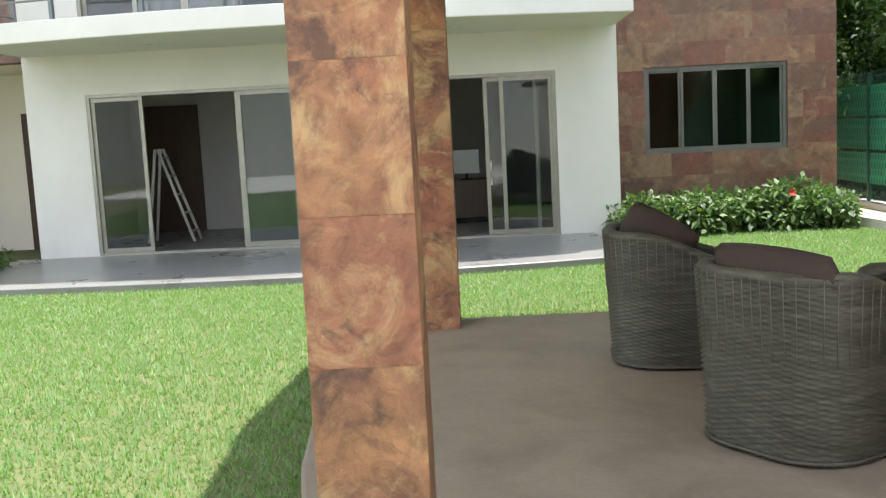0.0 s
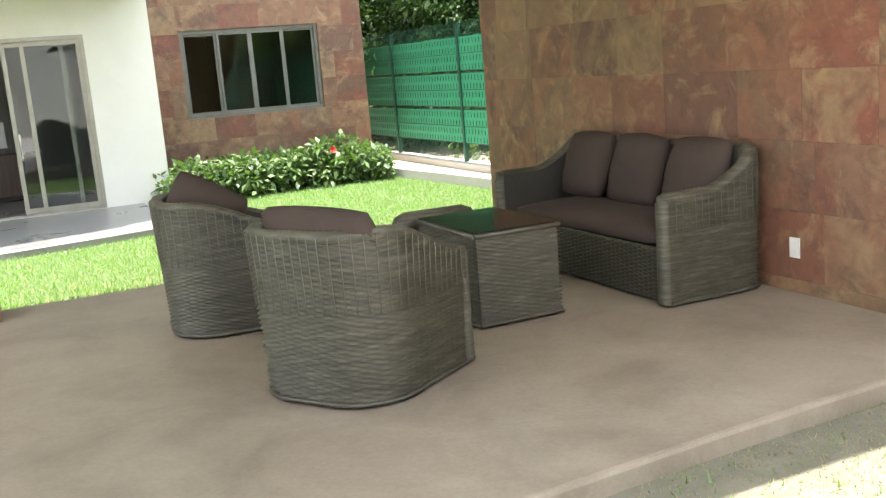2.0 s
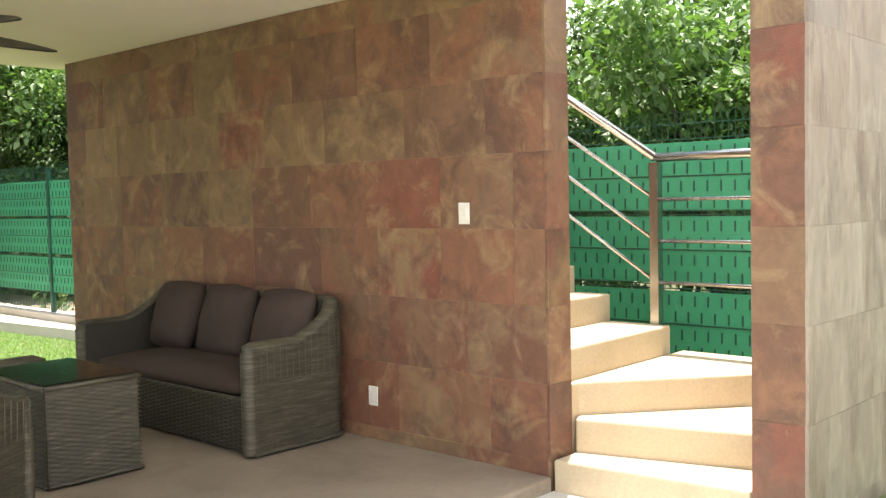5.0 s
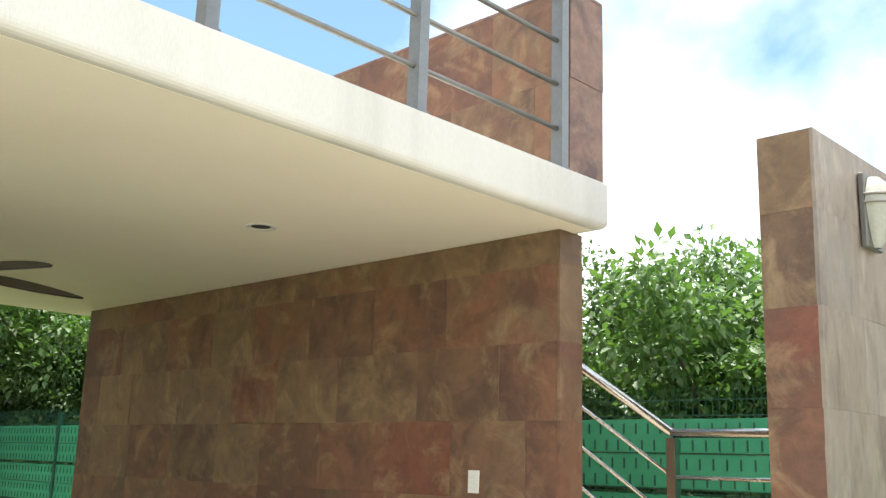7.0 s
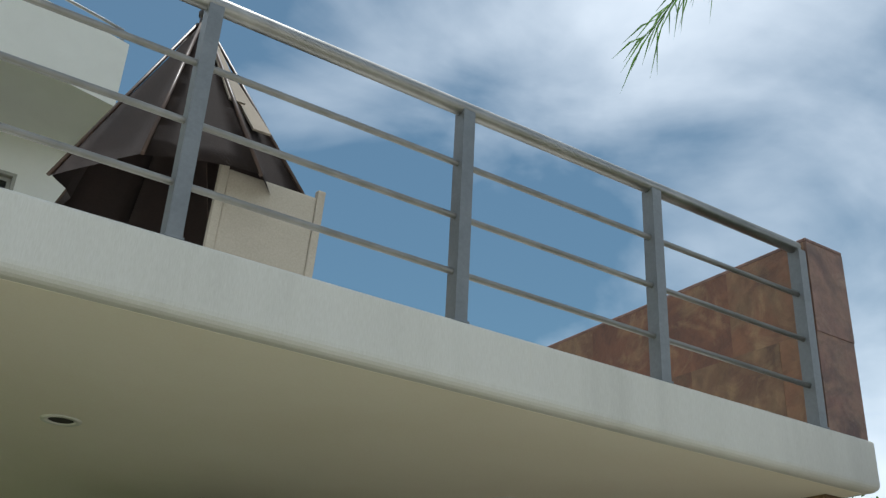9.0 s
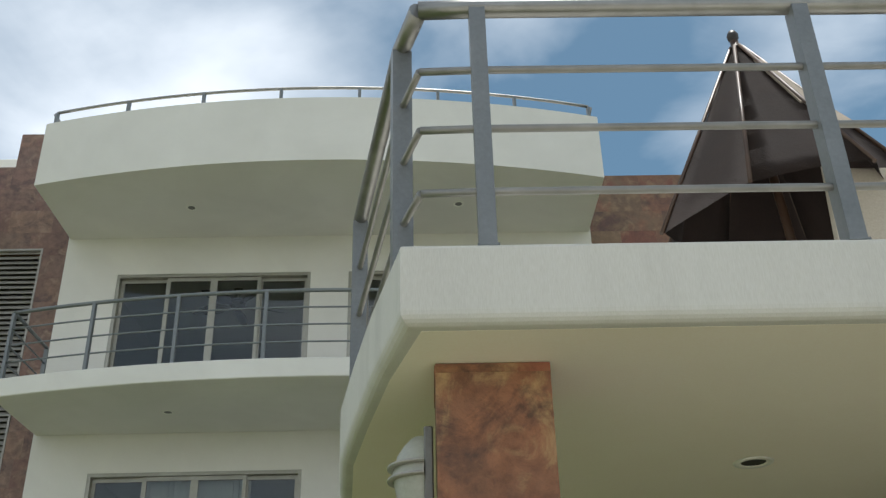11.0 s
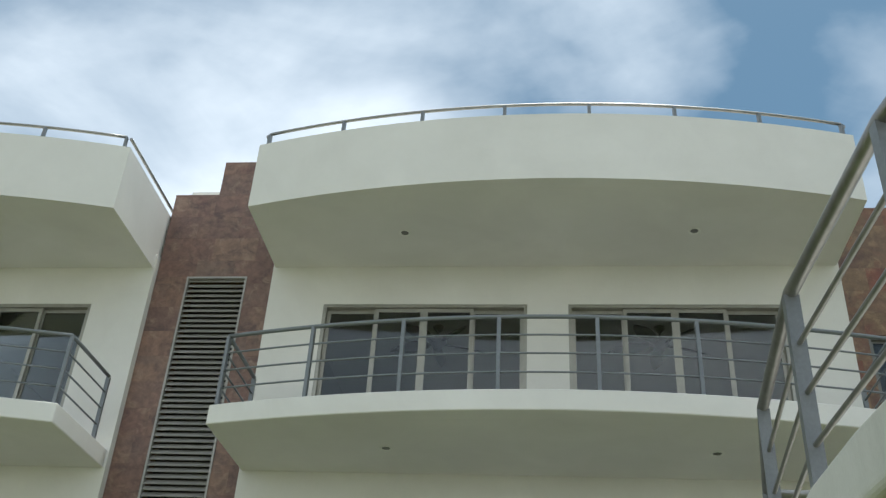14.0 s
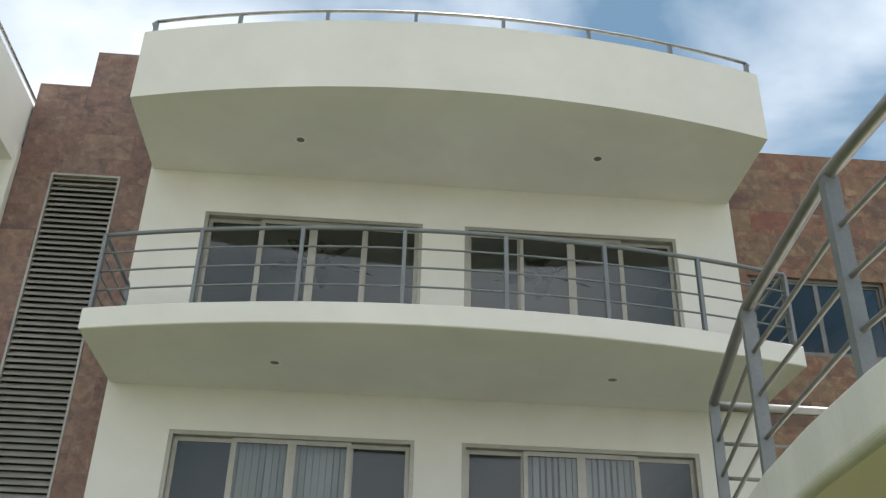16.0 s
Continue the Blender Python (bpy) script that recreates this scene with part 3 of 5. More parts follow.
def rail_line(thing_ob, pts, base_z, top_z, post_at, mat=STEEL, post_mat=GREY_STEEL, bar_mat=None, bar_drop=0.0, bars=3, r_top=0.027, r_bar=0.0115, post=(0.055, 0.022)):
    """A railing along pts (plan); posts stand at the indices post_at."""
    bm = bmesh.new()
    tube(bm, [(x, y, top_z) for x, y in pts], r_top, 12)
    part("top_rail", bm, mat, thing_ob)
    for k in range(bars):
        z = base_z + (top_z - base_z) * (k + 1) / (bars + 1) - bar_drop
        bm = bmesh.new()
        tube(bm, [(x, y, z) for x, y in pts], r_bar, 8)
        part("bar", bm, bar_mat or mat, thing_ob)
    for i in post_at:
        p = Vector(pts[i])
        q = Vector(pts[min(i + 1, len(pts) - 1)]) - Vector(pts[max(i - 1, 0)])
        bm = bmesh.new()
        box(bm, -post[1], post[1], -post[0] / 2, post[0] / 2, base_z, top_z - r_top * 0.6, Matrix.Translation((p.x, p.y, 0)) @ Matrix.Rotation(math.atan2(q.y, q.x), 4, "Z"))
        pole = part("post", bm, post_mat, thing_ob)
        if top_z - base_z > 0.5:
            bm = bmesh.new()
            box(bm, -post[1] - 0.006, post[1] + 0.006, -post[0] / 2 - 0.006, post[0] / 2 + 0.006, base_z, base_z + 0.008, Matrix.Translation((p.x, p.y, 0)) @ Matrix.Rotation(math.atan2(q.y, q.x), 4, "Z"))
            part("foot_plate", bm, post_mat, pole)


def house_railings(xc):
    for k in (1, 2):
        r = thing("balcony_railing", "grey steel balcony railing with round bars on a bowed slab", "railing", group="balcony railings")
        z = SOFFITS[k - 1] + 0.26
        xs = [-4.12 + 8.24 * i / 28 for i in range(29)]
        rail_line(r, [(xc + x, bow(x) + 0.07) for x in xs], z, z + 0.98, [0, 4, 8, 12, 16, 20, 24, 28], mat=GREY_STEEL, r_bar=0.013)
        for s in (-1, 1):
            rail_line(r, [(xc + s * 4.12, bow(4.12) + 0.10), (xc + s * 4.12, F - 0.35)], z, z + 0.975, [1], mat=GREY_STEEL, r_bar=0.013)
    r = thing("roof_railing", "low grey steel handrail along the bowed roof parapet", "railing", group="roof railings")
    xs = [-4.08 + 8.16 * i / 28 for i in range(29)]
    rail_line(r, [(xc + x, bow(x) + 0.07) for x in xs], 10.36, 10.585, [0, 4, 8, 12, 16, 20, 24, 28], bars=0, r_top=0.024, mat=RAIL_STEEL)
    for s in (-1, 1):
        rail_line(r, [(xc + s * 4.13, bow(4.1) + 0.1), (xc + s * 4.13, F + 1.6)], 10.36, 10.58, [1], bars=0, r_top=0.024, mat=RAIL_STEEL)


def downlight(x, y, z, label="recessed round ceiling downlight with a pale rim", mat=WHITE_PLASTIC):
    d = thing("downlight", label, "ceiling light", group="recessed downlights")
    bm = bmesh.new()
    lathe(bm, [(0.055, 0.0), (0.06, -0.006), (0.085, -0.006), (0.088, 0.0)], (x, y, z - 0.0015))
    part("rim", bm, mat, d)
    bm = bmesh.new()
    lathe(bm, [(0.0, -0.0025), (0.054, -0.0025)], (x, y, z - 0.0005))
    part("lens", bm, DARK_ALU if z > 2.75 else DARK, d, "dark recessed lens")


make_ground()

# house, its neighbour and their fittings
house_shell(XC, "house", "white plastered three storey house with bowed balconies")
house_railings(XC)
NX = -16.62
house_shell(NX, "neighbour_house", "white plastered neighbouring house with bowed balconies")
house_railings(NX)
for xc in (XC, NX):
    for k in range(3):
        for i, (a, b) in enumerate(OPENINGS):
            if k == 0 and xc == XC:
                continue
            sliding_door("window_%d" % (k * 2 + i), xc + a, xc + b, F + 0.03, FLOORS[k], HEADS[k], four_leaves(xc + a, xc + b), "four leaf glazed sliding door in grey aluminium above a balcony", ALUMINIUM)
    for z in SOFFITS[:3]:
        for s in (-2.05, 2.05):
            downlight(xc + s, F - 0.95, z)
sliding_door("door_1", XC - 3.36, XC - 0.30, F + 0.03, FLOORS[0], HEADS[0], [(XC - 3.31, XC - 2.56, 0), (XC - 1.24, XC - 0.40, 1), (XC - 1.20, XC - 0.35, 0)], "open sliding glass door in champagne aluminium, onto a dark room")
sliding_door("door_2", XC + 0.30, XC + 3.36, F + 0.03, FLOORS[0], HEADS[0], [(XC + 0.35, XC + 1.1, 0), (XC + 2.33, XC + 3.10, 1), (XC + 2.56, XC + 3.31, 0)], "half open sliding glass door in champagne aluminium with handles", handles=[(XC + 2.40, 1)])

# terrace in front of the house, bowed
bm = bmesh.new()
edge = [(-4.6 + 8.45 * i / 24) for i in range(25)]
prism(bm, [(XC + x, 8.03 + 0.62 * (abs(x) / 4.4) ** 2 * (1.0 if x > 0 else 0.3)) for x in edge] + [(XC + 3.85, F - 0.002), (XC - 4.6, F - 0.002)], -0.28, FLOORS[0])
soften(bm, 0.012, 1)
setting("house_terrace", bm, TILE_GREY, "smooth grey tiled terrace before the house doors", "terrace")

# stone clad wing beside the house
GY = 12.05
wing = thing("stone_wing", "wing clad in rose brown slate tiles beside the house", "stone wall", kind="structure")
holes = []
for k in range(3):
    z = STOREY * k
    holes.append((XC + HW + 0.55, XC + HW + 2.69, 0.94 + z, 2.24 + z))
bm = bmesh.new()
x0, x1 = XC + HW + 0.002, 1.41
xa, xb = holes[0][0], holes[0][1]
box(bm, x0, xa, GY, GY + 0.2, -0.3, 10.95)
box(bm, xb, x1, GY, GY + 0.2, -0.3, 10.95)
zz = [-0.3] + [v for h in holes for v in h[2:]] + [10.95]
for a, b in zip(zz[::2], zz[1::2]):
    box(bm, xa, xb, GY, GY + 0.2, a, b)
box(bm, x1 - 0.2, x1, GY + 0.2, 17.0, -0.3, 10.95)
box(bm, x0, x1 - 0.2, 16.8, 17.0, -0.3, 10.95)
box(bm, x0, x1 - 0.2, GY + 0.2, 16.8, 10.7, 10.95)
part("backing", bm, GROUT, wing)
for k in range(3):
    bm = bmesh.new()
    box(bm, x0 + 0.005, x1 - 0.205, GY + 0.205, 16.79, 2.8 + STOREY * k - 0.1, 2.8 + STOREY * k)
    part("floor_slab", bm, INTERIOR, wing)


def wing_window(name, a, b, z0, z1):
    w = thing(name, "four pane sliding window in grey aluminium in a slate wall", "window", kind="structure")
    y = GY + 0.04
    bm = bmesh.new()
    box(bm, a, b, y, y + 0.1, z0, z0 + 0.05)
    box(bm, a, b, y, y + 0.1, z1 - 0.05, z1)
    box(bm, a, a + 0.05, y, y + 0.1, z0 + 0.05, z1 - 0.05)
    box(bm, b - 0.05, b, y, y + 0.1, z0 + 0.05, z1 - 0.05)
    part("frame", bm, DARK_ALU, w)
    q = (b - a - 0.1) / 4
    for i in range(4):
        u0, u1 = a + 0.05 + q * i, a + 0.05 + q * (i + 1)
        t = 0.015 if i in (1, 2) else 0.05
        bm = bmesh.new()
        box(bm, u0, u0 + 0.035, y + t, y + t + 0.03, z0 + 0.05, z1 - 0.05)
        box(bm, u1 - 0.035, u1, y + t, y + t + 0.03, z0 + 0.05, z1 - 0.05)
        box(bm, u0 + 0.035, u1 - 0.035, y + t, y + t + 0.03, z0 + 0.05, z0 + 0.085)
        box(bm, u0 + 0.035, u1 - 0.035, y + t, y + t + 0.03, z1 - 0.085, z1 - 0.05)
        sash = part("sash", bm, DARK_ALU, w)
        bm = bmesh.new()
        box(bm, u0 + 0.035, u1 - 0.035, y + t + 0.012, y + t + 0.018, z0 + 0.085, z1 - 0.085)
        pane = part("pane", bm, GLASS, sash)
        pane.visible_shadow = False


for k, h in enumerate(holes):
    wing_window("window_%d" % (10 + k), *h)

# louvred stone tower between the houses
tower = thing("louvre_tower", "tall rose slate tower between two houses with a louvre shaft", "stone tower", kind="structure")
TY = 11.22
TX0, TX1 = NX + HW + 0.002, XC - HW - 0.002
bm = bmesh.new()
LX0, LX1, LZ0, LZ1 = -11.88, -10.91, 3.0, 9.17
box(bm, TX0, LX0, TY, TY + 0.3, 2.75, 10.76)
box(bm, LX1, TX1, TY, TY + 0.3, 2.75, 10.76)
box(bm, LX0, LX1, TY, TY + 0.3, LZ1, 10.76)
box(bm, LX0, LX1, TY, TY + 0.3, 2.75, LZ0)
box(bm, -11.65, TX1, TY, TY + 0.3, 10.76, 11.43)
part("backing", bm, GROUT, tower)
# near-black sheet standing in for the shade between and behind the slats
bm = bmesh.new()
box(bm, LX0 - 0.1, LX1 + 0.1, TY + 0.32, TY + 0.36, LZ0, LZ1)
part("shaft_shade", bm, DARK, tower)
shaft = part("louvre_frame", bmesh.new(), LOUVRE, tower)
bm = bmesh.new()
box(bm, -0.455, 0.455, -0.005, 0.005, -0.050, 0.050, pose(0, 0, 0, -42))
slat_me = mesh_of("louvre_slat", bm, LOUVRE)
n = int((LZ1 - LZ0) / 0.088)
for i in range(n):
    ob = new("louvre_slat", slat_me)
    ob.parent = tower
    ob.matrix_basis = pose((LX0 + LX1) / 2, TY + 0.03, LZ0 + 0.05 + 0.088 * i)
bm = bmesh.new()
for a, b in ((LX0, LX0 + 0.03), (LX1 - 0.03, LX1)):
    box(bm, a, b, TY - 0.03, TY + 0.05, LZ0, LZ1)
box(bm, LX0 + 0.03, LX1 - 0.03, TY - 0.03, TY + 0.05, LZ1 - 0.03, LZ1)
shaft.data = mesh_of("louvre_frame", bm, LOUVRE)
tank = thing("water_tank", "white boxed water tank on the flat roof behind the tower", "water tank")
bm = bmesh.new()
box(bm, TX0, TX1, TY + 0.31, TY + 3.0, 9.25, 9.499)
part("roof", bm, PLASTER, tower)
bm = bmesh.new()
box(bm, -12.15, -11.55, TY + 1.2, TY + 2.0, 9.5, 11.45)
soften(bm, 0.02, 2)
part("body", bm, PLASTER, tank)
bm = bmesh.new()
box(bm, -12.95, -12.40, 13.0, 13.4, 9.0, 12.13)
soften(bm, 0.01, 1)
setting("wall_roof", bm, PLASTER, "small white plastered roof wall behind the stone tower", "wall")

# passage under the tower
bm = bmesh.new()
box(bm, TX0, TX1, 13.4, 13.6, -0.3, 2.75)
box(bm, TX0, TX1, TY + 0.31, 13.6, 2.75, 2.9)
setting("passage_wall", bm, CREAM, "cream wall closing the passage under the tower", "wall")
bm = bmesh.new()
box(bm, -11.6, -10.7, 13.34, 13.398, -0.19, 2.1)
soften(bm, 0.006, 1)
d = setting("door_3", bm, WOOD, "dark closed door at the end of the passage", "door")


# ---- pavilion ----
def floor_outline():
    return [(x + 0.12, y + (0.04 if y > 0 else 0.015)) for x, y in ARC if y < 4.6] + [(-4.72, 4.62), (0.0, 4.62), (0.0, -0.008), (-1.0, -0.038), (-1.8, -0.082), (-2.6, -0.145)]


bm = bmesh.new()
prism(bm, floor_outline()[::-1], -0.3, 0.0)
soften(bm, 0.02, 2)
setting("pavilion_floor", bm, CONCRETE, "polished beige concrete pavilion floor, slightly mottled", "terrace")

bm = bmesh.new()
prism(bm, (ARC + [(0.19, 5.55), (0.19, -0.17)])[::-1], CEIL_Z + 0.001, ROOF_Z)
bmesh.ops.recalc_face_normals(bm, faces=bm.faces)
bmesh.ops.bevel(bm, geom=[e for e in bm.edges if all(v.co.z < CEIL_Z + 0.01 for v in e.verts)], offset=0.042, segments=5, affect="EDGES", profile=0.5)
bmesh.ops.bevel(bm, geom=[e for e in bm.edges if all(v.co.z > ROOF_Z - 0.001 for v in e.verts)], offset=0.014, segments=3, affect="EDGES", profile=0.5)
setting("pavilion_roof", bm, PLASTER_WORN, "white plastered flat roof slab with a bowed side", "roof slab")
bm = bmesh.new()
inner = [(x + 0.06, y + (0.06 if y < 0 else -0.06 if y > 5 else 0)) for x, y in ARC] + [(0.13, 5.49), (0.13, -0.11)]
prism(bm, inner[::-1], CEIL_Z, CEIL_Z + 0.02)
setting("ceiling", bm, CREAM, "cream plastered pavilion ceiling", "ceiling")
downlight(-1.0, 1.27, CEIL_Z)
downlight(-3.33, 1.36, CEIL_Z)

sofa_wall = thing("wall_pavilion", "pavilion side wall clad in mottled brown slate tiles", "stone wall", kind="structure")
bm = bmesh.new()
box(bm, 0.018, 0.182, 0.018, 5.15, -0.3, CEIL_Z - 0.001)
part("backing", bm, GROUT, sofa_wall)

parapet = thing("roof_parapet", "low slate clad parapet wall on the pavilion roof", "parapet", kind="structure")
bm = bmesh.new()
box(bm, -0.10, 0.17, -0.13, 5.45, ROOF_Z, 3.985)
part("backing", bm, GROUT, parapet)
bm = bmesh.new()
box(bm, -0.118, 0.186, -0.148, 5.468, 3.985, 4.01)
soften(bm, 0.006, 1)
part("coping", bm, SLATE_ROSE, parapet)


def pillar(x0, x1, y0, y1, label):
    p = thing("stone_pillar", label, "pillar", group="pavilion pillars", kind="structure")
    bm = bmesh.new()
    box(bm, x0 + 0.018, x1 - 0.018, y0 + 0.018, y1 - 0.018, 0.0, CEIL_Z - 0.001)
    part("core", bm, GROUT, p)
    return p


PILLARS = [(-4.71, -4.34, 0.14, 0.51), (-4.65, -4.28, 4.20, 4.57)]
pillars = [pillar(*PILLARS[0], "square pillar clad in warm orange brown slate, with a wall lamp"), pillar(*PILLARS[1], "square pillar clad in warm brown slate at the lawn side")]

# railings on the pavilion roof
r = thing("roof_terrace_railing", "grey steel railing with round bars around the roof terrace", "railing")
front = [(-4.745, -0.115), (-4.54, -0.122), (-3.40, -0.122), (-2.28, -0.122), (-1.21, -0.122), (-0.17, -0.122)]
rail_line(r, front, ROOF_Z, 3.935, [1, 2, 3, 4, 5], r_top=0.034, r_bar=0.0135, post=(0.07, 0.028), mat=RAIL_STEEL, bar_mat=STEEL_DULL, bar_drop=0.03)
side = [(-4.745, -0.115), (-4.812, 0.10), (-5.045, 1.36), (-5.11, 2.62), (-4.995, 3.96), (-4.70, 5.44)]
rail_line(r, side, ROOF_Z, 3.935, [1, 2, 3, 4, 5], r_top=0.034, r_bar=0.0135, post=(0.07, 0.028), mat=RAIL_STEEL, bar_mat=STEEL_DULL, bar_drop=0.03)
rail_line(r, [(-4.70, 5.44), (-3.2, 5.46), (-1.6, 5.46), (-0.15, 5.46)], ROOF_Z, 3.915, [1, 2, 3], r_top=0.034, r_bar=0.0135, post=(0.07, 0.028), mat=RAIL_STEEL, bar_mat=STEEL_DULL, bar_drop=0.03)

# ---- path, stairs and fence ----
bm = bmesh.new()
prism(bm, [(0.06, 0.0), (0.10, -1.06), (0.05, -1.14), (-0.37, -1.40), (-7.0, -5.4), (-8.0, -4.35), (-1.13, -0.42), (-0.30, -0.0)][::-1], -0.3, -0.078)
soften(bm, 0.01, 1)
setting("garden_path", bm, PATH_STONE, "pale concrete garden path leading to the stairs", "path")

# added out of view: a pale reflector that brightens soffit and fascia
bm = bmesh.new()
prism(bm, [(-16, -3.6), (-16, -16), (3.0, -16), (3.0, -4.4), (-2.4, -3.6)][::-1], -0.3, -0.083)
setting("bounce_deck", bm, BOUNCE_STONE, "unseen pale concrete deck added to bounce light at the soffit", "paving")
# added out of view: white wall for bounced light and for the panes to mirror
bm = bmesh.new()
box(bm, -30, 12, -15.3, -15.0, -0.3, 4.6)
setting("wall_bounce", bm, PLASTER_WORN, "unseen white wall added to bounce light and show in window reflections", "wall")
bm = bmesh.new()
prism(bm, [(-4.9, -0.10), (-4.7, -1.1), (-2.7, -0.95), (-1.35, -0.62), (-0.55, -0.22), (-0.30, -0.05)], -0.3, -0.094)
setting("bare_soil", bm, DRY_SOIL, "bare dry soil with sparse grass beside the pavilion floor", "soil")

stairs = thing("staircase", "cream concrete winding staircase behind the slate wall", "stairs", kind="structure")
steps = [[(0.0, -0.02), (0.112, -1.045), (0.496, -1.045), (0.2, -0.02)],
         [(0.202, -0.02), (0.498, -1.045), (1.57, -1.045), (0.282, 0.016)],
         [(0.225, 0.018), (0.284, 0.018), (1.572, -1.043), (1.6, -1.043), (1.6, 0.108), (0.225, 0.068)],
         [(0.225, 0.07), (1.44, 0.106), (1.44, 0.55), (0.225, 0.55)]]
z = 0.09
for pts in steps:
    bm = bmesh.new()
    prism(bm, pts, -0.3, z)
    soften(bm, 0.012, 2)
    part("step", bm, STEP, stairs)
    z += 0.18
y = 0.552
while z < 2.97:
    bm = bmesh.new()
    box(bm, 0.225, 1.44, y, y + 0.28, z - 0.36, z)
    soften(bm, 0.012, 2)
    part("step", bm, STEP, stairs)
    z += 0.18
    y += 0.282

hr = thing("stair_railing", "brushed steel stair handrail with three round bars", "railing")


def sloped_rail(ob, base, a, b, rise):
    for k in range(4):
        f = (k + 1) / 4
        bm = bmesh.new()
        h = rise * f
        tube(bm, [(a[0], a[1], a[2] + h), (b[0], b[1], b[2] + h)], 0.03 if k == 3 else 0.013, 10)
        part("top_rail" if k == 3 else "bar", bm, STEEL, ob)


sloped_rail(hr, 0, (1.47, 0.22, 0.63), (1.47, 3.62, 0.63 + 3.4 * 0.64), 1.07)
sloped_rail(hr, 0, (1.47, 0.21, 0.63), (1.47, -1.04, 0.63), 1.07)
for y in (0.22, 1.9, 3.6):
    bm = bmesh.new()
    zb = 0.62 + max(0, y - 0.22) * 0.64
    box(bm, 1.44, 1.50, y - 0.03, y + 0.03, zb - 0.2, zb + 1.05)
    part("post", bm, STEEL, hr)

pier = thing("wall_stairs", "tall slate clad wall with a lamp beside the stairs", "stone wall", kind="structure")
PX0, PX1, PY0, PY1, PZ = 0.11, 1.30, -1.32, -1.05, 3.0
bm = bmesh.new()
box(bm, PX0 + 0.018, PX1 - 0.018, PY0 + 0.018, PY1 - 0.005, -0.3, PZ)
part("backing", bm, GROUT, pier)


def wall_lamp(m, label):
    """Half-round egg of frosted glass with two thin bands on a deep grey back plate; it points along local -y."""
    w = thing("wall_lamp", label, "wall lamp", m, group="wall lamps")
    bm = bmesh.new()
    box(bm, -0.10, 0.10, -0.030, 0.0, -0.205, 0.163)
    soften(bm, 0.005, 1)
    part("back_plate", bm, DARK_ALU, w)
    egg = [(0.024, -0.20), (0.040, -0.175), (0.066, -0.11), (0.088, -0.04), (0.098, 0.012)]
    bm = bmesh.new()
    lathe(bm, egg, (0, -0.031, 0), 20, math.pi, math.pi)
    part("lower_shade", bm, FROSTED, w, "frosted pale lower bowl")
    bm = bmesh.new()
    lathe(bm, [(0.105, 0.012), (0.101, 0.034), (0.096, 0.052)], (0, -0.031, 0), 20, math.pi, math.pi)
    part("middle_shade", bm, FROSTED, w)
    for z in (0.012, 0.052):
        bm = bmesh.new()
        lathe(bm, [(0.100, z - 0.005), (0.118, z - 0.004), (0.118, z + 0.004), (0.100, z + 0.005)], (0, -0.031, 0), 20, math.pi, math.pi)
        part("band", bm, LOUVRE, w, "thin grey metal band")
    bm = bmesh.new()
    lathe(bm, [(0.098, 0.052), (0.086, 0.09), (0.064, 0.124), (0.038, 0.150), (0.0, 0.160)], (0, -0.031, 0), 20, math.pi, math.pi)
    part("upper_shade", bm, FROSTED, w, "frosted pale upper dome")


wall_lamp(pose(0.70, PY0 - 0.008, 2.74), "frosted white wall lamp on a slate wall")
wall_lamp(pose(PILLARS[0][0] - 0.008, 0.33, 2.36, 0, 0, -90), "frosted white wall lamp on a slate pillar")

# fence
FX = 2.3
bm = bmesh.new()
box(bm, FX - 0.14, FX + 0.14, -8.0, 26.0, -0.3, -0.02)
soften(bm, 0.01, 1)
setting("fence_kerb", bm, PATH_STONE, "white concrete kerb under the green fence", "kerb")
bm = bmesh.new()
prism(bm, [(1.30, 11.6), (1.5, 9.9), (1.72, 7.6), (1.76, 0.9), (2.15, 0.9), (2.15, 20), (1.42, 20)], -0.3, -0.12)
prism(bm, [(2.45, -3), (3.6, -3), (3.6, 20), (2.45, 20)], -0.3, -0.10)
setting("soil_strip", bm, SOIL, "pale sandy soil strip along the fence", "soil")
bm = bmesh.new()
path_pts = [(1.27, 11.6), (1.46, 9.95), (1.68, 7.6), (1.72, 2.0)]
for (ax, ay), (bx, by) in zip(path_pts, path_pts[1:]):
    prism(bm, [(ax, ay), (bx, by), (bx + 0.11, by), (ax + 0.11, ay)], -0.3, -0.05)
setting("lawn_kerb", bm, PATH_STONE, "low white kerb edging the lawn", "kerb")


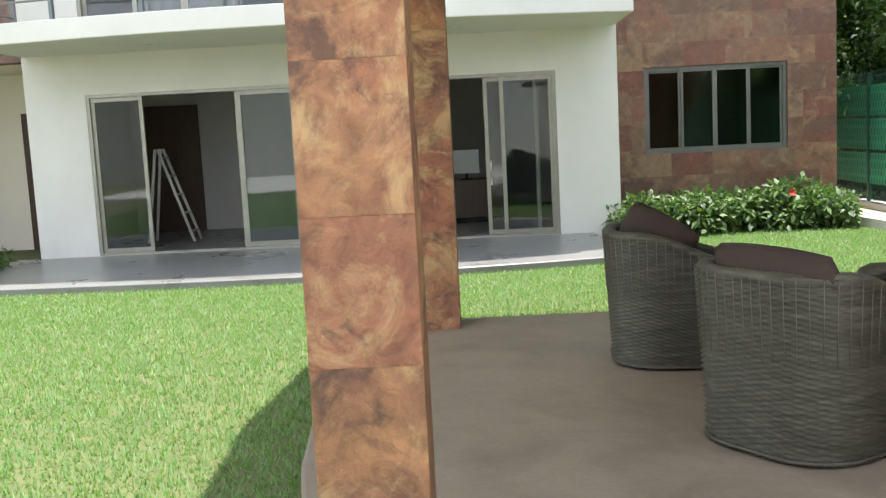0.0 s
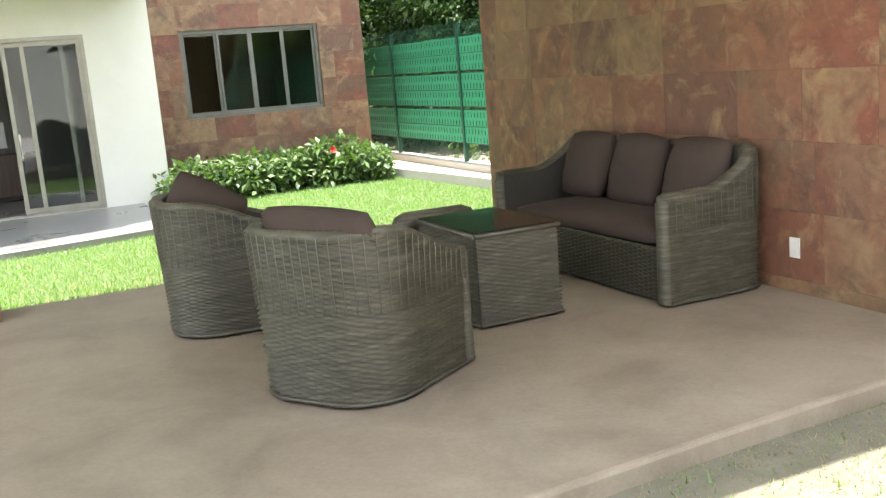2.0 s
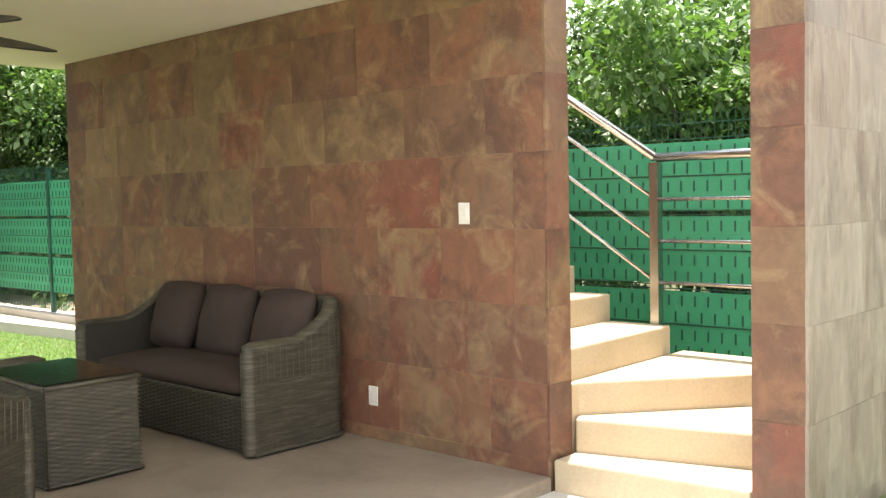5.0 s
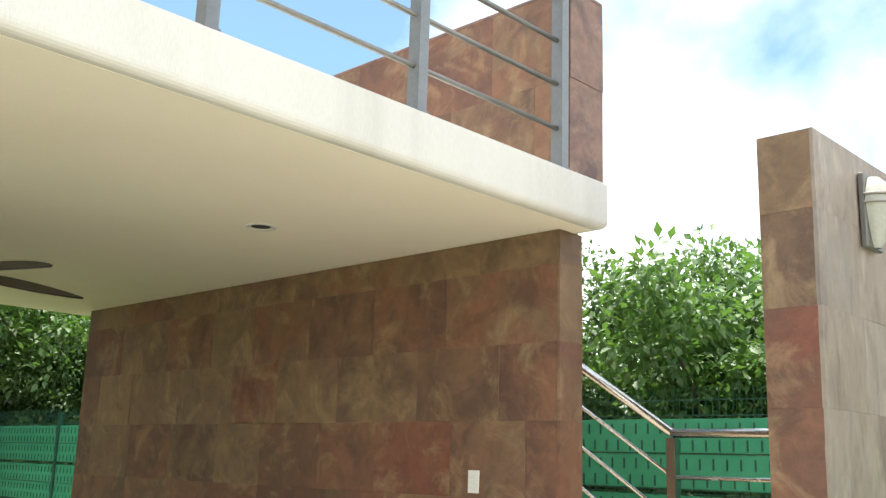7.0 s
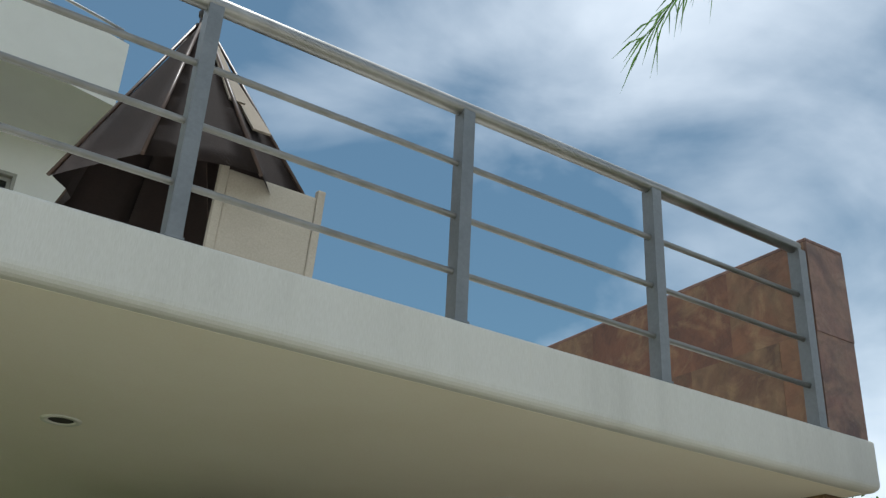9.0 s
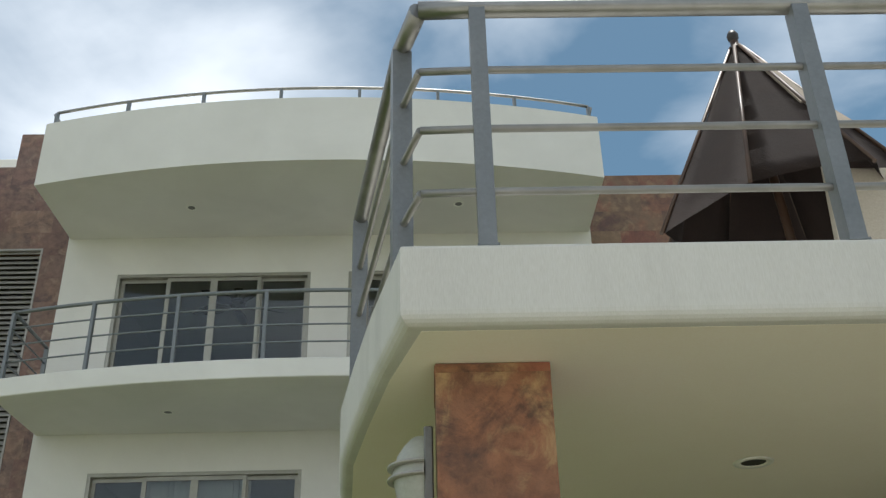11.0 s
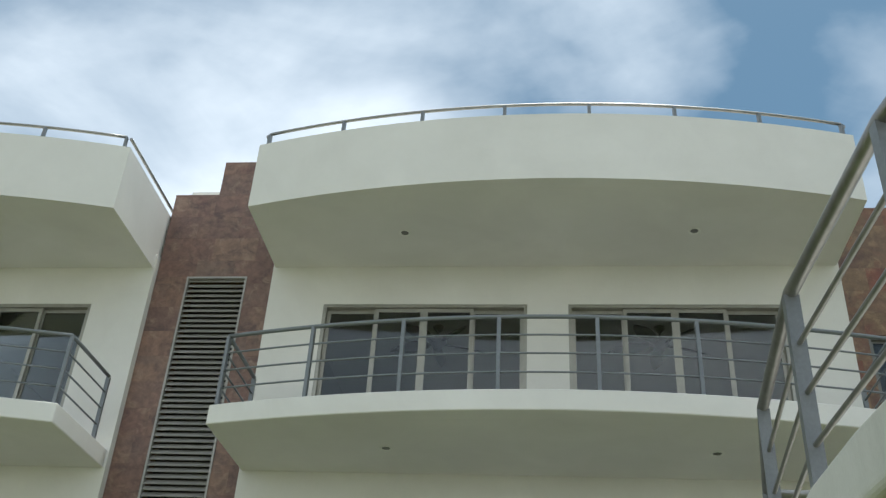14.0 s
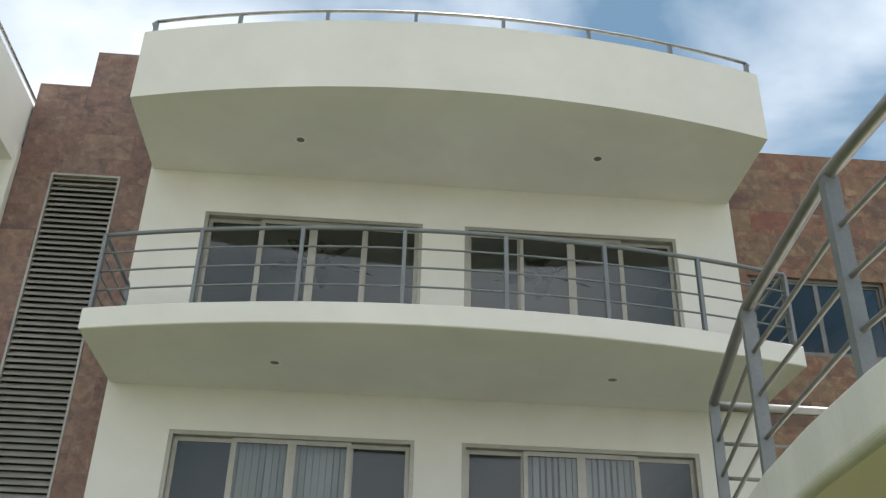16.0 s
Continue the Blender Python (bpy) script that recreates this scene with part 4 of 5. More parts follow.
def fence_panel_meshes(length):
    bands = []
    for z0 in (0.27, 0.52, 0.815, 1.065, 1.35, 1.60):
        bm = bmesh.new()
        box(bm, -0.006, 0.006, 0.03, length - 0.03, z0, z0 + 0.238)
        bands.append(mesh_of("slat_band", bm, SLAT_GREEN))
    verts, faces = [], []

    def add(x0, x1, y0, y1, z0, z1):
        b = len(verts)
        verts.extend([(x, y, z) for x in (x0, x1) for y in (y0, y1) for z in (z0, z1)])
        faces.extend([tuple(b + i for i in f) for f in ((0, 1, 3, 2), (4, 6, 7, 5), (0, 4, 5, 1), (2, 3, 7, 6), (0, 2, 6, 4), (1, 5, 7, 3))])
    for i in range(int(length / 0.052)):
        y = 0.03 + 0.052 * i
        for k, z0 in enumerate((0.27, 0.389, 0.52, 0.639, 0.815, 0.934, 1.065, 1.184, 1.35, 1.469, 1.60, 1.719)):
            if (i + k) % 2 == 0:
                add(-0.013, -0.007, y, y + 0.011, z0 + 0.012, z0 + 0.088)
        add(-0.002, 0.002, y, y + 0.005, 0.0, 2.06)
    for z0 in (0.262, 0.514, 0.775, 0.805, 1.059, 1.315, 1.342, 1.594):
        add(-0.012, 0.012, 0.0, length, z0 - 0.004, z0 + 0.004)
    for z0 in (1.86, 1.97):
        add(-0.004, 0.004, 0.0, length, z0 - 0.004, z0 + 0.004)
    me = bpy.data.meshes.new("wire_mesh")
    me.from_pydata(verts, [], faces)
    me.materials.append(FENCE_GREEN)
    return bands, me


BANDS, WIRES = fence_panel_meshes(2.65)
bm = bmesh.new()
box(bm, -0.03, 0.03, -0.03, 0.03, -0.1, 2.0)
box(bm, -0.034, 0.034, -0.034, 0.034, 2.0, 2.02)
POST = mesh_of("post", bm, FENCE_GREEN)
for i in range(-4, 6):
    y0 = 10.38 + 2.65 * (i - 1)
    fence = thing("fence", "green wire mesh fence panel woven with privacy slats", "fence", pose(FX, y0, 0.0), group="fence panels")
    for nm, me in [("post", POST), ("wire_mesh", WIRES)] + [("slat_band", b) for b in BANDS]:
        ob = new(nm, me)
        ob.parent = fence


# ---- garden furniture ----
def tub_outline(w, d, r, n=7):
    """Plan of a tub seat, from the front end of one arm round the back to the other; it faces +x."""
    pts = []
    m = 6
    for i in range(m):
        pts.append((d / 2 - (d - r) * i / m, -w / 2))
    for i in range(n + 1):
        a = math.pi / 2 * i / n
        pts.append((-d / 2 + r - r * math.sin(a), -w / 2 + r - r * math.cos(a)))
    k = 5
    for i in range(1, k):
        pts.append((-d / 2, -w / 2 + r + (w / 2 - r) * i / k))
    return pts + [(x, -y) for x, y in pts[::-1]]


def resample(pts, step):
    out = [Vector(pts[0])]
    left = step
    for a, b in zip(pts, pts[1:]):
        a, b = Vector(a), Vector(b)
        seg = (b - a).length
        while seg >= left and seg > 0:
            a = a + (b - a).normalized() * left
            out.append(a.copy())
            seg -= left
            left = step
        left -= seg
    return out


def weave(bm, line, z0, top, closed=False, row=0.0118, flare=0.0, lean=0.0):
    """A woven skin along a plan line: courses of strands that pass over and under the stakes. top: height at each place of the line (0 to 1)."""
    n = len(line)
    cols = []
    for i, p in enumerate(line):
        a, b = line[i - 1 if (i or closed) else 0], line[(i + 1) % n if (i < n - 1 or closed) else i]
        way = (b - a).normalized()
        out = Vector((-way.y, way.x))
        cols.append((p, out))
    rows = int((max(top(i / (n - 1)) for i in range(n)) - z0) / row)
    grid = []
    for j in range(rows * 2 + 1):
        f = j / (rows * 2)
        ring = []
        for i, (p, out) in enumerate(cols):
            z = z0 + (top(i / (n - 1)) - z0) * f
            course = j // 2
            over = 1 if (i // 3 + course) % 2 else -1
            bulge = (0.001 + 0.0065 * over) if j % 2 else -0.0105
            side = flare * (1 - f) ** 2 + lean * z
            q = p + out * (bulge + side)
            ring.append(bm.verts.new((q.x, q.y, z)))
        grid.append(ring)
    for a, b in zip(grid, grid[1:]):
        for i in range(n if closed else n - 1):
            j = (i + 1) % n
            f = bm.faces.new((a[i], a[j], b[j], b[i]))
            f.smooth = True
    return rows


def shell(bm, line, z0, top, thick, lean=0.0):
    """The solid body behind a woven skin, set in from it."""
    n = len(line)
    a, b = [], []
    for i, p in enumerate(line):
        u, v = line[i - 1 if i else 0], line[i + 1 if i < n - 1 else i]
        way = (v - u).normalized()
        out = Vector((-way.y, way.x))
        a.append((p - out * 0.0125, i))
        b.append((p - out * thick, i))
    quads = []
    inner = []
    for (p, i), (q, _) in zip(a, b):
        h = top(i / (n - 1)) - 0.004
        out = (p - q).normalized() * lean * h
        quads.append((bm.verts.new((p.x, p.y, z0)), bm.verts.new((p.x + out.x, p.y + out.y, h))))
        inner.append((bm.verts.new((q.x, q.y, z0)), bm.verts.new((q.x + out.x, q.y + out.y, h))))
    for i in range(n - 1):
        for f in ((quads[i][0], quads[i + 1][0], quads[i + 1][1], quads[i][1]), (inner[i + 1][0], inner[i][0], inner[i][1], inner[i + 1][1]), (quads[i][1], quads[i + 1][1], inner[i + 1][1], inner[i][1]), (quads[i + 1][0], quads[i][0], inner[i][0], inner[i + 1][0])):
            bm.faces.new(f)
    for i in (0, n - 1):
        bm.faces.new((quads[i][0], quads[i][1], inner[i][1], inner[i][0]))


def roll(bm, line, top, thick, radius, lean=0.0):
    """A padded woven rim along the top edge, with turned-down ends."""
    n = len(line)
    pts = []
    for i, p in enumerate(line):
        u, v = line[i - 1 if i else 0], line[i + 1 if i < n - 1 else i]
        way = (v - u).normalized()
        out = Vector((-way.y, way.x))
        q = p - out * (thick / 2 - lean * top(i / (n - 1)))
        pts.append((q.x, q.y, top(i / (n - 1)) - radius * 0.45))
    pts = [(pts[0][0], pts[0][1], 0.02)] + [(pts[0][0], pts[0][1], pts[0][2] * 0.93)] + pts + [(pts[-1][0], pts[-1][1], pts[-1][2] * 0.93), (pts[-1][0], pts[-1][1], 0.02)]
    sub = []
    for a, b in zip(pts, pts[1:]):
        m = max(1, int((Vector(b) - Vector(a)).length / 0.012))
        for k in range(m):
            sub.append(Vector(a).lerp(Vector(b), k / m))
    sub.append(Vector(pts[-1]))
    tube(bm, sub, [radius * (1.0 + 0.05 * (1 if k % 2 else -1)) for k in range(len(sub))], 9)


def base_braid(bm, line, closed=False):
    """A twisted strand round the foot of a woven body."""
    n = len(line)
    pts = []
    for i, p in enumerate(line):
        way = (line[min(n - 1, i + 1)] - line[max(0, i - 1)]).normalized()
        pts.append((p.x - way.y * 0.004, p.y + way.x * 0.004, 0.024))
    tube(bm, pts, [0.010 + 0.002 * (1 if k % 2 else -1) for k in range(n)], 8)


def stakes(bm, line, lo, top, step, proud=0.0085, lean=0.0):
    """Pairs of pale upright strands over the upper part of the weave."""
    n = len(line)
    for i in range(1, n - 1, step):
        for k in (0,):
            j = min(n - 2, i + k)
            way = (line[j + 1] - line[j - 1]).normalized()
            out = Vector((-way.y, way.x))
            p = line[j] + out * proud
            hs = [lo + (top(j / (n - 1)) - lo) * f for f in (0, 0.5, 0.98)]
            tube(bm, [(p.x + out.x * lean * h, p.y + out.y * lean * h, h) for h in hs], 0.0021, 5)


def cushion_mesh(name, lx, ly, lz, seed, puff=0.03, seg=10):
    """A stuffed cushion: rounded box with swollen faces, slack corners and small creases."""
    rng = random.Random(seed)
    bm = bmesh.new()
    bmesh.ops.create_grid(bm, x_segments=seg, y_segments=seg, size=0.5)
    top = list(bm.verts)
    ret = bmesh.ops.extrude_face_region(bm, geom=list(bm.faces))
    lower = [v for v in ret["geom"] if isinstance(v, bmesh.types.BMVert)]
    for v in lower:
        v.co.z = -0.5
    for v in top:
        v.co.z = 0.5
    off = Vector((rng.uniform(0, 50), rng.uniform(0, 50), rng.uniform(0, 50)))
    for v in bm.verts:
        u, w = v.co.x * 2, v.co.y * 2
        dome = (1 - abs(u) ** 2.4) * (1 - abs(w) ** 2.4)
        s = 1 if v.co.z > 0 else -1
        edge = max(abs(u), abs(w))
        thin = 1 - 0.62 * (max(0, edge - 0.55) / 0.45) ** 2
        shrink = 1 - 0.03 * (1 - max(0, min(1, (abs(u) * abs(w)))))
        crease = noise.noise(Vector((u * 2.2, w * 2.2, s)) + off) * 0.02
        v.co = Vector((v.co.x * lx * shrink * (1 - 0.11 * w * w), v.co.y * ly * shrink * (1 - 0.11 * u * u), s * (lz / 2 * thin + puff * dome + crease * dome)))
    for f in bm.faces:
        f.smooth = True
    return mesh_of(name, bm, CUSHION)


def add_mesh(name, me, parent, m, label=""):
    ob = new(name, me)
    ob.parent = parent
    ob.matrix_basis = m
    if label:
        ob["label"] = label
    return ob


def piping(cushion, lx, ly):
    bm = bmesh.new()
    pts = []
    for i in range(41):
        a = 2 * math.pi * i / 40
        c, d = math.cos(a), math.sin(a)
        k = 1 / max(abs(c), abs(d)) ** 0.8
        u, w = max(-1, min(1, c * k)), max(-1, min(1, d * k))
        pts.append((lx / 2 * 0.975 * u * (1 - 0.11 * w * w), ly / 2 * 0.975 * w * (1 - 0.11 * u * u), 0.0))
    tube(bm, pts, 0.006, 6)
    part("piping", bm, CUSHION, cushion)


def armchair(m, label, pillow):
    c = thing("armchair", label, "armchair", m, group="wicker armchairs")
    w, d = 0.775, 0.775
    tilt = 0.045
    line = resample(tub_outline(w, d, 0.27), 0.0155)

    def top(f):
        s = min(1, max(0, (1 - abs(f - 0.5) * 2) / 0.62))
        return 0.60 + 0.20 * s * s * (3 - 2 * s)
    bm = bmesh.new()
    weave(bm, line, 0.02, top, lean=tilt)
    part("weave", bm, WICKER, c, "grey brown woven wicker skin")
    bm = bmesh.new()
    shell(bm, line, 0.015, top, 0.075, tilt)
    part("shell", bm, WICKER_CORE, c)
    bm = bmesh.new()
    roll(bm, line, top, 0.07, 0.036, tilt)
    part("rim", bm, WICKER, c)
    bm = bmesh.new()
    stakes(bm, line, 0.44, top, 3, lean=tilt)
    tagged(part("strand_overlay", bm, WICKER_PALE, c), kind="stuff")
    bm = bmesh.new()
    base_braid(bm, line)
    part("base_braid", bm, WICKER, c)
    bm = bmesh.new()
    box(bm, -0.28, 0.379, -0.31, 0.31, 0.02, 0.30)
    part("seat_base", bm, WICKER_CORE, c)
    bm = bmesh.new()
    weave(bm, resample([(0.385, 0.31), (0.385, -0.31)], 0.0155), 0.02, lambda f: 0.30)
    part("front_weave", bm, WICKER, c)
    piping(add_mesh("seat_cushion", CUSH_SEAT, c, pose(0.06, 0, 0.37)), 0.66, 0.64)
    back = add_mesh("back_cushion", CUSH_BACK, c, pillow)
    piping(back, 0.46, 0.58)
    return c


CUSH_SEAT = cushion_mesh("seat_cushion", 0.66, 0.64, 0.11, 3, 0.02)
CUSH_BACK = cushion_mesh("back_cushion", 0.46, 0.62, 0.14, 4, 0.05, 14)
armchair(pose(-2.694, 1.44, 0.0, 0, 0, 34), "grey brown wicker tub armchair with dark brown cushions", pose(-0.235, -0.06, 0.70, 5, 64, 6))
armchair(pose(-2.93, 3.08, 0.0, 0, 0, -6), "grey brown wicker tub armchair with a propped brown cushion", pose(-0.12, -0.05, 0.705, 0, 74, 62) @ pose(0, 0, 0, 0, 0, 30) @ Matrix.Diagonal((0.95, 0.78, 0.9, 1)))


def sofa(m):
    s = thing("sofa", "grey brown wicker three seat sofa with dark brown cushions", "sofa", m)
    w, d = 2.03, 0.74
    line = resample(tub_outline(w, d, 0.16), 0.0155)

    def top(f):
        # arms rise towards the back
        t = abs(f - 0.5) * 2
        arm = d / (2 * d + w)
        s0 = min(1, max(0, (1 - t) / (arm * 2.0)))
        return 0.64 + 0.21 * min(1, max(0, (s0 - 0.45) / 0.55)) ** 1.3
    bm = bmesh.new()
    weave(bm, line, 0.02, top)
    part("weave", bm, WICKER, s, "grey brown woven wicker skin")
    bm = bmesh.new()
    shell(bm, line, 0.015, top, 0.10)
    part("shell", bm, WICKER_CORE, s)
    bm = bmesh.new()
    roll(bm, line, top, 0.095, 0.048)
    part("rim", bm, WICKER, s)
    bm = bmesh.new()
    stakes(bm, line, 0.44, top, 3)
    tagged(part("strand_overlay", bm, WICKER_PALE, s), kind="stuff")
    bm = bmesh.new()
    base_braid(bm, line)
    part("base_braid", bm, WICKER, s)
    bm = bmesh.new()
    box(bm, -0.27, 0.350, -0.915, 0.915, 0.02, 0.32)
    part("seat_base", bm, WICKER_CORE, s)
    bm = bmesh.new()
    weave(bm, resample([(0.356, 0.915), (0.356, -0.915)], 0.0155), 0.02, lambda f: 0.335)
    part("front_weave", bm, WICKER, s)
    add_mesh("seat_cushion", cushion_mesh("seat_cushion", 0.64, 1.82, 0.13, 5, 0.02, 14), s, pose(0.05, 0, 0.375))
    for i, (y, tilt, yaw) in enumerate(((-0.60, 71, 3), (0.0, 73, -2), (0.60, 70, 2))):
        piping(add_mesh("back_cushion", cushion_mesh("back_cushion", 0.50, 0.55, 0.12, 6 + i, 0.055), s, pose(-0.17, y, 0.675, 1.5 * yaw, tilt, yaw)), 0.50, 0.55)
    return s


sofa(pose(-0.41, 2.52, 0.0, 0, 0, 180))


def wicker_box(name, label, category, x0, x1, y0, y1, h, flare):
    t = thing(name, label, category)
    pts = [(x0, y0), (x0, y1), (x1, y1), (x1, y0), (x0, y0)]
    line = resample(pts, 0.0155)
    bm = bmesh.new()
    weave(bm, line, 0.015, lambda f: h)
    part("weave", bm, WICKER, t, "grey brown woven wicker skin")
    bm = bmesh.new()
    prism(bm, [(x0 + 0.0125, y0 + 0.0125), (x1 - 0.0125, y0 + 0.0125), (x1 - 0.0125, y1 - 0.0125), (x0 + 0.0125, y1 - 0.0125)], 0.01, h - 0.006)
    part("body", bm, WICKER_CORE, t)
    bm = bmesh.new()
    base_braid(bm, line)
    part("base_braid", bm, WICKER, t)
    return t


tb = wicker_box("coffee_table", "low wicker coffee table with a glass top", "coffee table", -1.84, -1.30, 1.83, 2.62, 0.535, 0.02)
bm = bmesh.new()
tube(bm, [(-1.84, 1.83, 0.53), (-1.30, 1.83, 0.53), (-1.30, 2.62, 0.53), (-1.84, 2.62, 0.53), (-1.84, 1.83, 0.53)], 0.014, 8)
part("rim", bm, WICKER, tb)
bm = bmesh.new()
for i in range(26):
    x = -1.825 + 0.0202 * i
    box(bm, x, x + 0.0165, 1.845, 2.605, 0.531, 0.538 + 0.004 * (i % 2))
part("woven_top", bm, WICKER_PALE, tb)
bm = bmesh.new()
box(bm, -1.835, -1.305, 1.835, 2.615, 0.546, 0.553)
soften(bm, 0.002, 1)
part("glass_top", bm, TABLE_GLASS, tb, "clear glass sheet")
ep = wicker_box("end_table", "low grey brown wicker end table with a padded rim", "end table", -1.955, -1.37, 2.705, 2.835, 0.495, 0.01)
bm = bmesh.new()
rim = [(x, 2.77, z) for x, z in ((-1.90, 0.42), (-1.90, 0.475), (-1.885, 0.502), (-1.86, 0.512), (-1.46, 0.512), (-1.435, 0.502), (-1.42, 0.475), (-1.42, 0.42))]
tube(bm, rim, 0.062, 14)
part("rim", bm, WICKER, ep)


def plate(name, y, z, label, slots):
    p = thing(name, label, "wall switch")
    bm = bmesh.new()
    box(bm, -0.010, 0.0, y - 0.038, y + 0.038, z - 0.06, z + 0.06, Matrix.Translation((-0.007, 0, 0)))
    soften(bm, 0.003, 2)
    part("cover", bm, WHITE_PLASTIC, p)
    for dz in slots:
        bm = bmesh.new()
        box(bm, -0.0215, -0.016, y - 0.02, y + 0.02, z + dz - 0.012, z + dz + 0.012)
        soften(bm, 0.002, 1)
        part("rocker", bm, WHITE_PLASTIC, p)


plate("light_switch", 0.56, 1.38, "ivory plastic light switch on the slate wall", (-0.03, 0.0, 0.03))
plate("power_socket", 1.33, 0.265, "ivory plastic power socket low on the slate wall", (-0.022, 0.022))


def ceiling_fan(x, y, z, spin, drop=0.16):
    f = thing("ceiling_fan", "dark bronze ceiling fan with five leaf shaped blades", "ceiling fan", pose(x, y, z), group="ceiling fans")
    bm = bmesh.new()
    lathe(bm, [(0.0, 0.0), (0.10, 0.0), (0.098, -0.025), (0.04, -0.095), (0.018, -0.11), (0.0, -0.11)])
    part("canopy", bm, FAN_MAT, f)
    bm = bmesh.new()
    tube(bm, [(0, 0, -0.06), (0, 0, -drop)], 0.014)
    part("rod", bm, FAN_MAT, f)
    bm = bmesh.new()
    lathe(bm, [(0.0, -drop), (0.07, -drop), (0.13, -drop - 0.03), (0.152, -drop - 0.07), (0.15, -drop - 0.11), (0.115, -drop - 0.15), (0.085, -drop - 0.19), (0.07, -drop - 0.23), (0.0, -drop - 0.245)])
    part("motor", bm, FAN_MAT, f)
    for k in range(5):
        a = spin + 72 * k
        bm = bmesh.new()
        n = 12
        up, lo = [], []
        for i in range(n + 1):
            u = i / n
            wdt = 0.004 + 0.102 * math.sin(math.pi * (0.06 + 0.94 * u) ** 0.9) ** 0.75
            if i == n:
                wdt = 0.004
            xx = 0.16 + 0.71 * u
            for s in (-1, 1):
                up.append(bm.verts.new((xx, s * wdt, 0.006 + s * wdt * 0.42 - 0.03 * u * u)))
                lo.append(bm.verts.new((xx, s * wdt, -0.004 + s * wdt * 0.42 - 0.03 * u * u)))
        for i in range(n):
            a0, a1, b0, b1 = up[2 * i], up[2 * i + 1], up[2 * i + 2], up[2 * i + 3]
            bm.faces.new((a0, b0, b1, a1))
            c0, c1, d0, d1 = lo[2 * i], lo[2 * i + 1], lo[2 * i + 2], lo[2 * i + 3]
            bm.faces.new((c0, c1, d1, d0))
            bm.faces.new((a0, c0, d0, b0))
            bm.faces.new((a1, b1, d1, c1))
        ob = part("blade", bm, FAN_MAT, f)
        ob.matrix_basis = pose(0, 0, -drop - 0.125, 0, 0, a)
        bm = bmesh.new()
        box(bm, 0.09, 0.24, -0.022, 0.022, -0.012, -0.002)
        soften(bm, 0.003, 1)
        arm = part("blade_arm", bm, FAN_MAT, ob)
        arm.matrix_basis = pose(0, 0, 0, 8)


ceiling_fan(-2.18, 2.60, CEIL_Z, 1)
for xc in (XC - 1.83, XC + 1.83):
    ceiling_fan(xc, 13.0, SOFFITS[2] - 0.001, 20, 0.2)


# ---- roof terrace things ----
def parasol(m):
    p = thing("parasol", "half closed dark brown canvas parasol with a pale strap", "parasol", m)
    bm = bmesh.new()
    tube(bm, [(0, 0, -0.05), (0, 0, 1.86)], 0.022)
    part("pole", bm, WOOD, p)
    bm = bmesh.new()
    lathe(bm, [(0.0, 1.925), (0.02, 1.92), (0.03, 1.898), (0.028, 1.875), (0.016, 1.858), (0.016, 1.80)])
    part("finial", bm, FAN_MAT, p)
    for k in range(8):
        a0, a1 = 2 * math.pi * k / 8, 2 * math.pi * (k + 1) / 8
        bm = bmesh.new()
        rows = 10
        grid = []
        for i in range(rows + 1):
            u = i / rows
            r = 0.02 + 0.63 * u ** 1.05
            z = 1.82 - 1.12 * u
            ring = []
            for j in range(5):
                f = j / 4
                a = a0 + (a1 - a0) * f
                sag = 1 - (0.10 + 0.13 * (k % 3 == 0)) * math.sin(math.pi * f) * u - 0.02 * math.sin(5 * u + k * 2 + 3 * f)
                ring.append(bm.verts.new((r * sag * math.cos(a), r * sag * math.sin(a), z + 0.02 * math.sin(math.pi * f) * u)))
            grid.append(ring)
        for u, v in zip(grid, grid[1:]):
            for j in range(4):
                f = bm.faces.new((u[j], u[j + 1], v[j + 1], v[j]))
                f.smooth = True
        bmesh.ops.solidify(bm, geom=list(bm.faces), thickness=0.004)
        cloth = part("panel", bm, UMBRELLA, p)
        bm = bmesh.new()
        tube(bm, [(0.03 * math.cos(a0), 0.03 * math.sin(a0), 1.815), (0.655 * math.cos(a0), 0.655 * math.sin(a0), 0.70)], 0.010, 6)
        part("rib", bm, WOOD, cloth)
    bm = bmesh.new()
    box(bm, -0.05, 0.05, -0.006, 0.006, -0.33, 0.34)
    for v in bm.verts:
        v.co.x *= 0.5 if v.co.z > 0 else 1.2
    ob = part("strap", bm, STRAP_FOLD, p, "pale canvas strip, for the strap and lit folds beside it")
    ob.matrix_basis = pose(0.09, -0.225, 1.38, -29, -11, 10)
    # shorter pale strip: canopy folds catching light, put in as a second strap
    bm = bmesh.new()
    box(bm, -0.04, 0.04, -0.005, 0.005, -0.24, 0.26)
    for v in bm.verts:
        v.co.x *= 0.5 if v.co.z > 0 else 1.1
    ob = part("strap", bm, STRAP_FOLD, p, "pale canvas strip, for the strap and lit folds beside it")
    ob.matrix_basis = pose(0.02, -0.245, 1.42, -29, -3, -2)
    bm = bmesh.new()
    lathe(bm, [(0.0, 0.0), (0.26, 0.0), (0.25, 0.05), (0.06, 0.09), (0.04, 0.3), (0.0, 0.3)], (0, 0, -0.05))
    part("base", bm, GREY_STEEL, p)


parasol(pose(-2.98, 1.20, ROOF_Z + 0.05, 0, -4, 12))

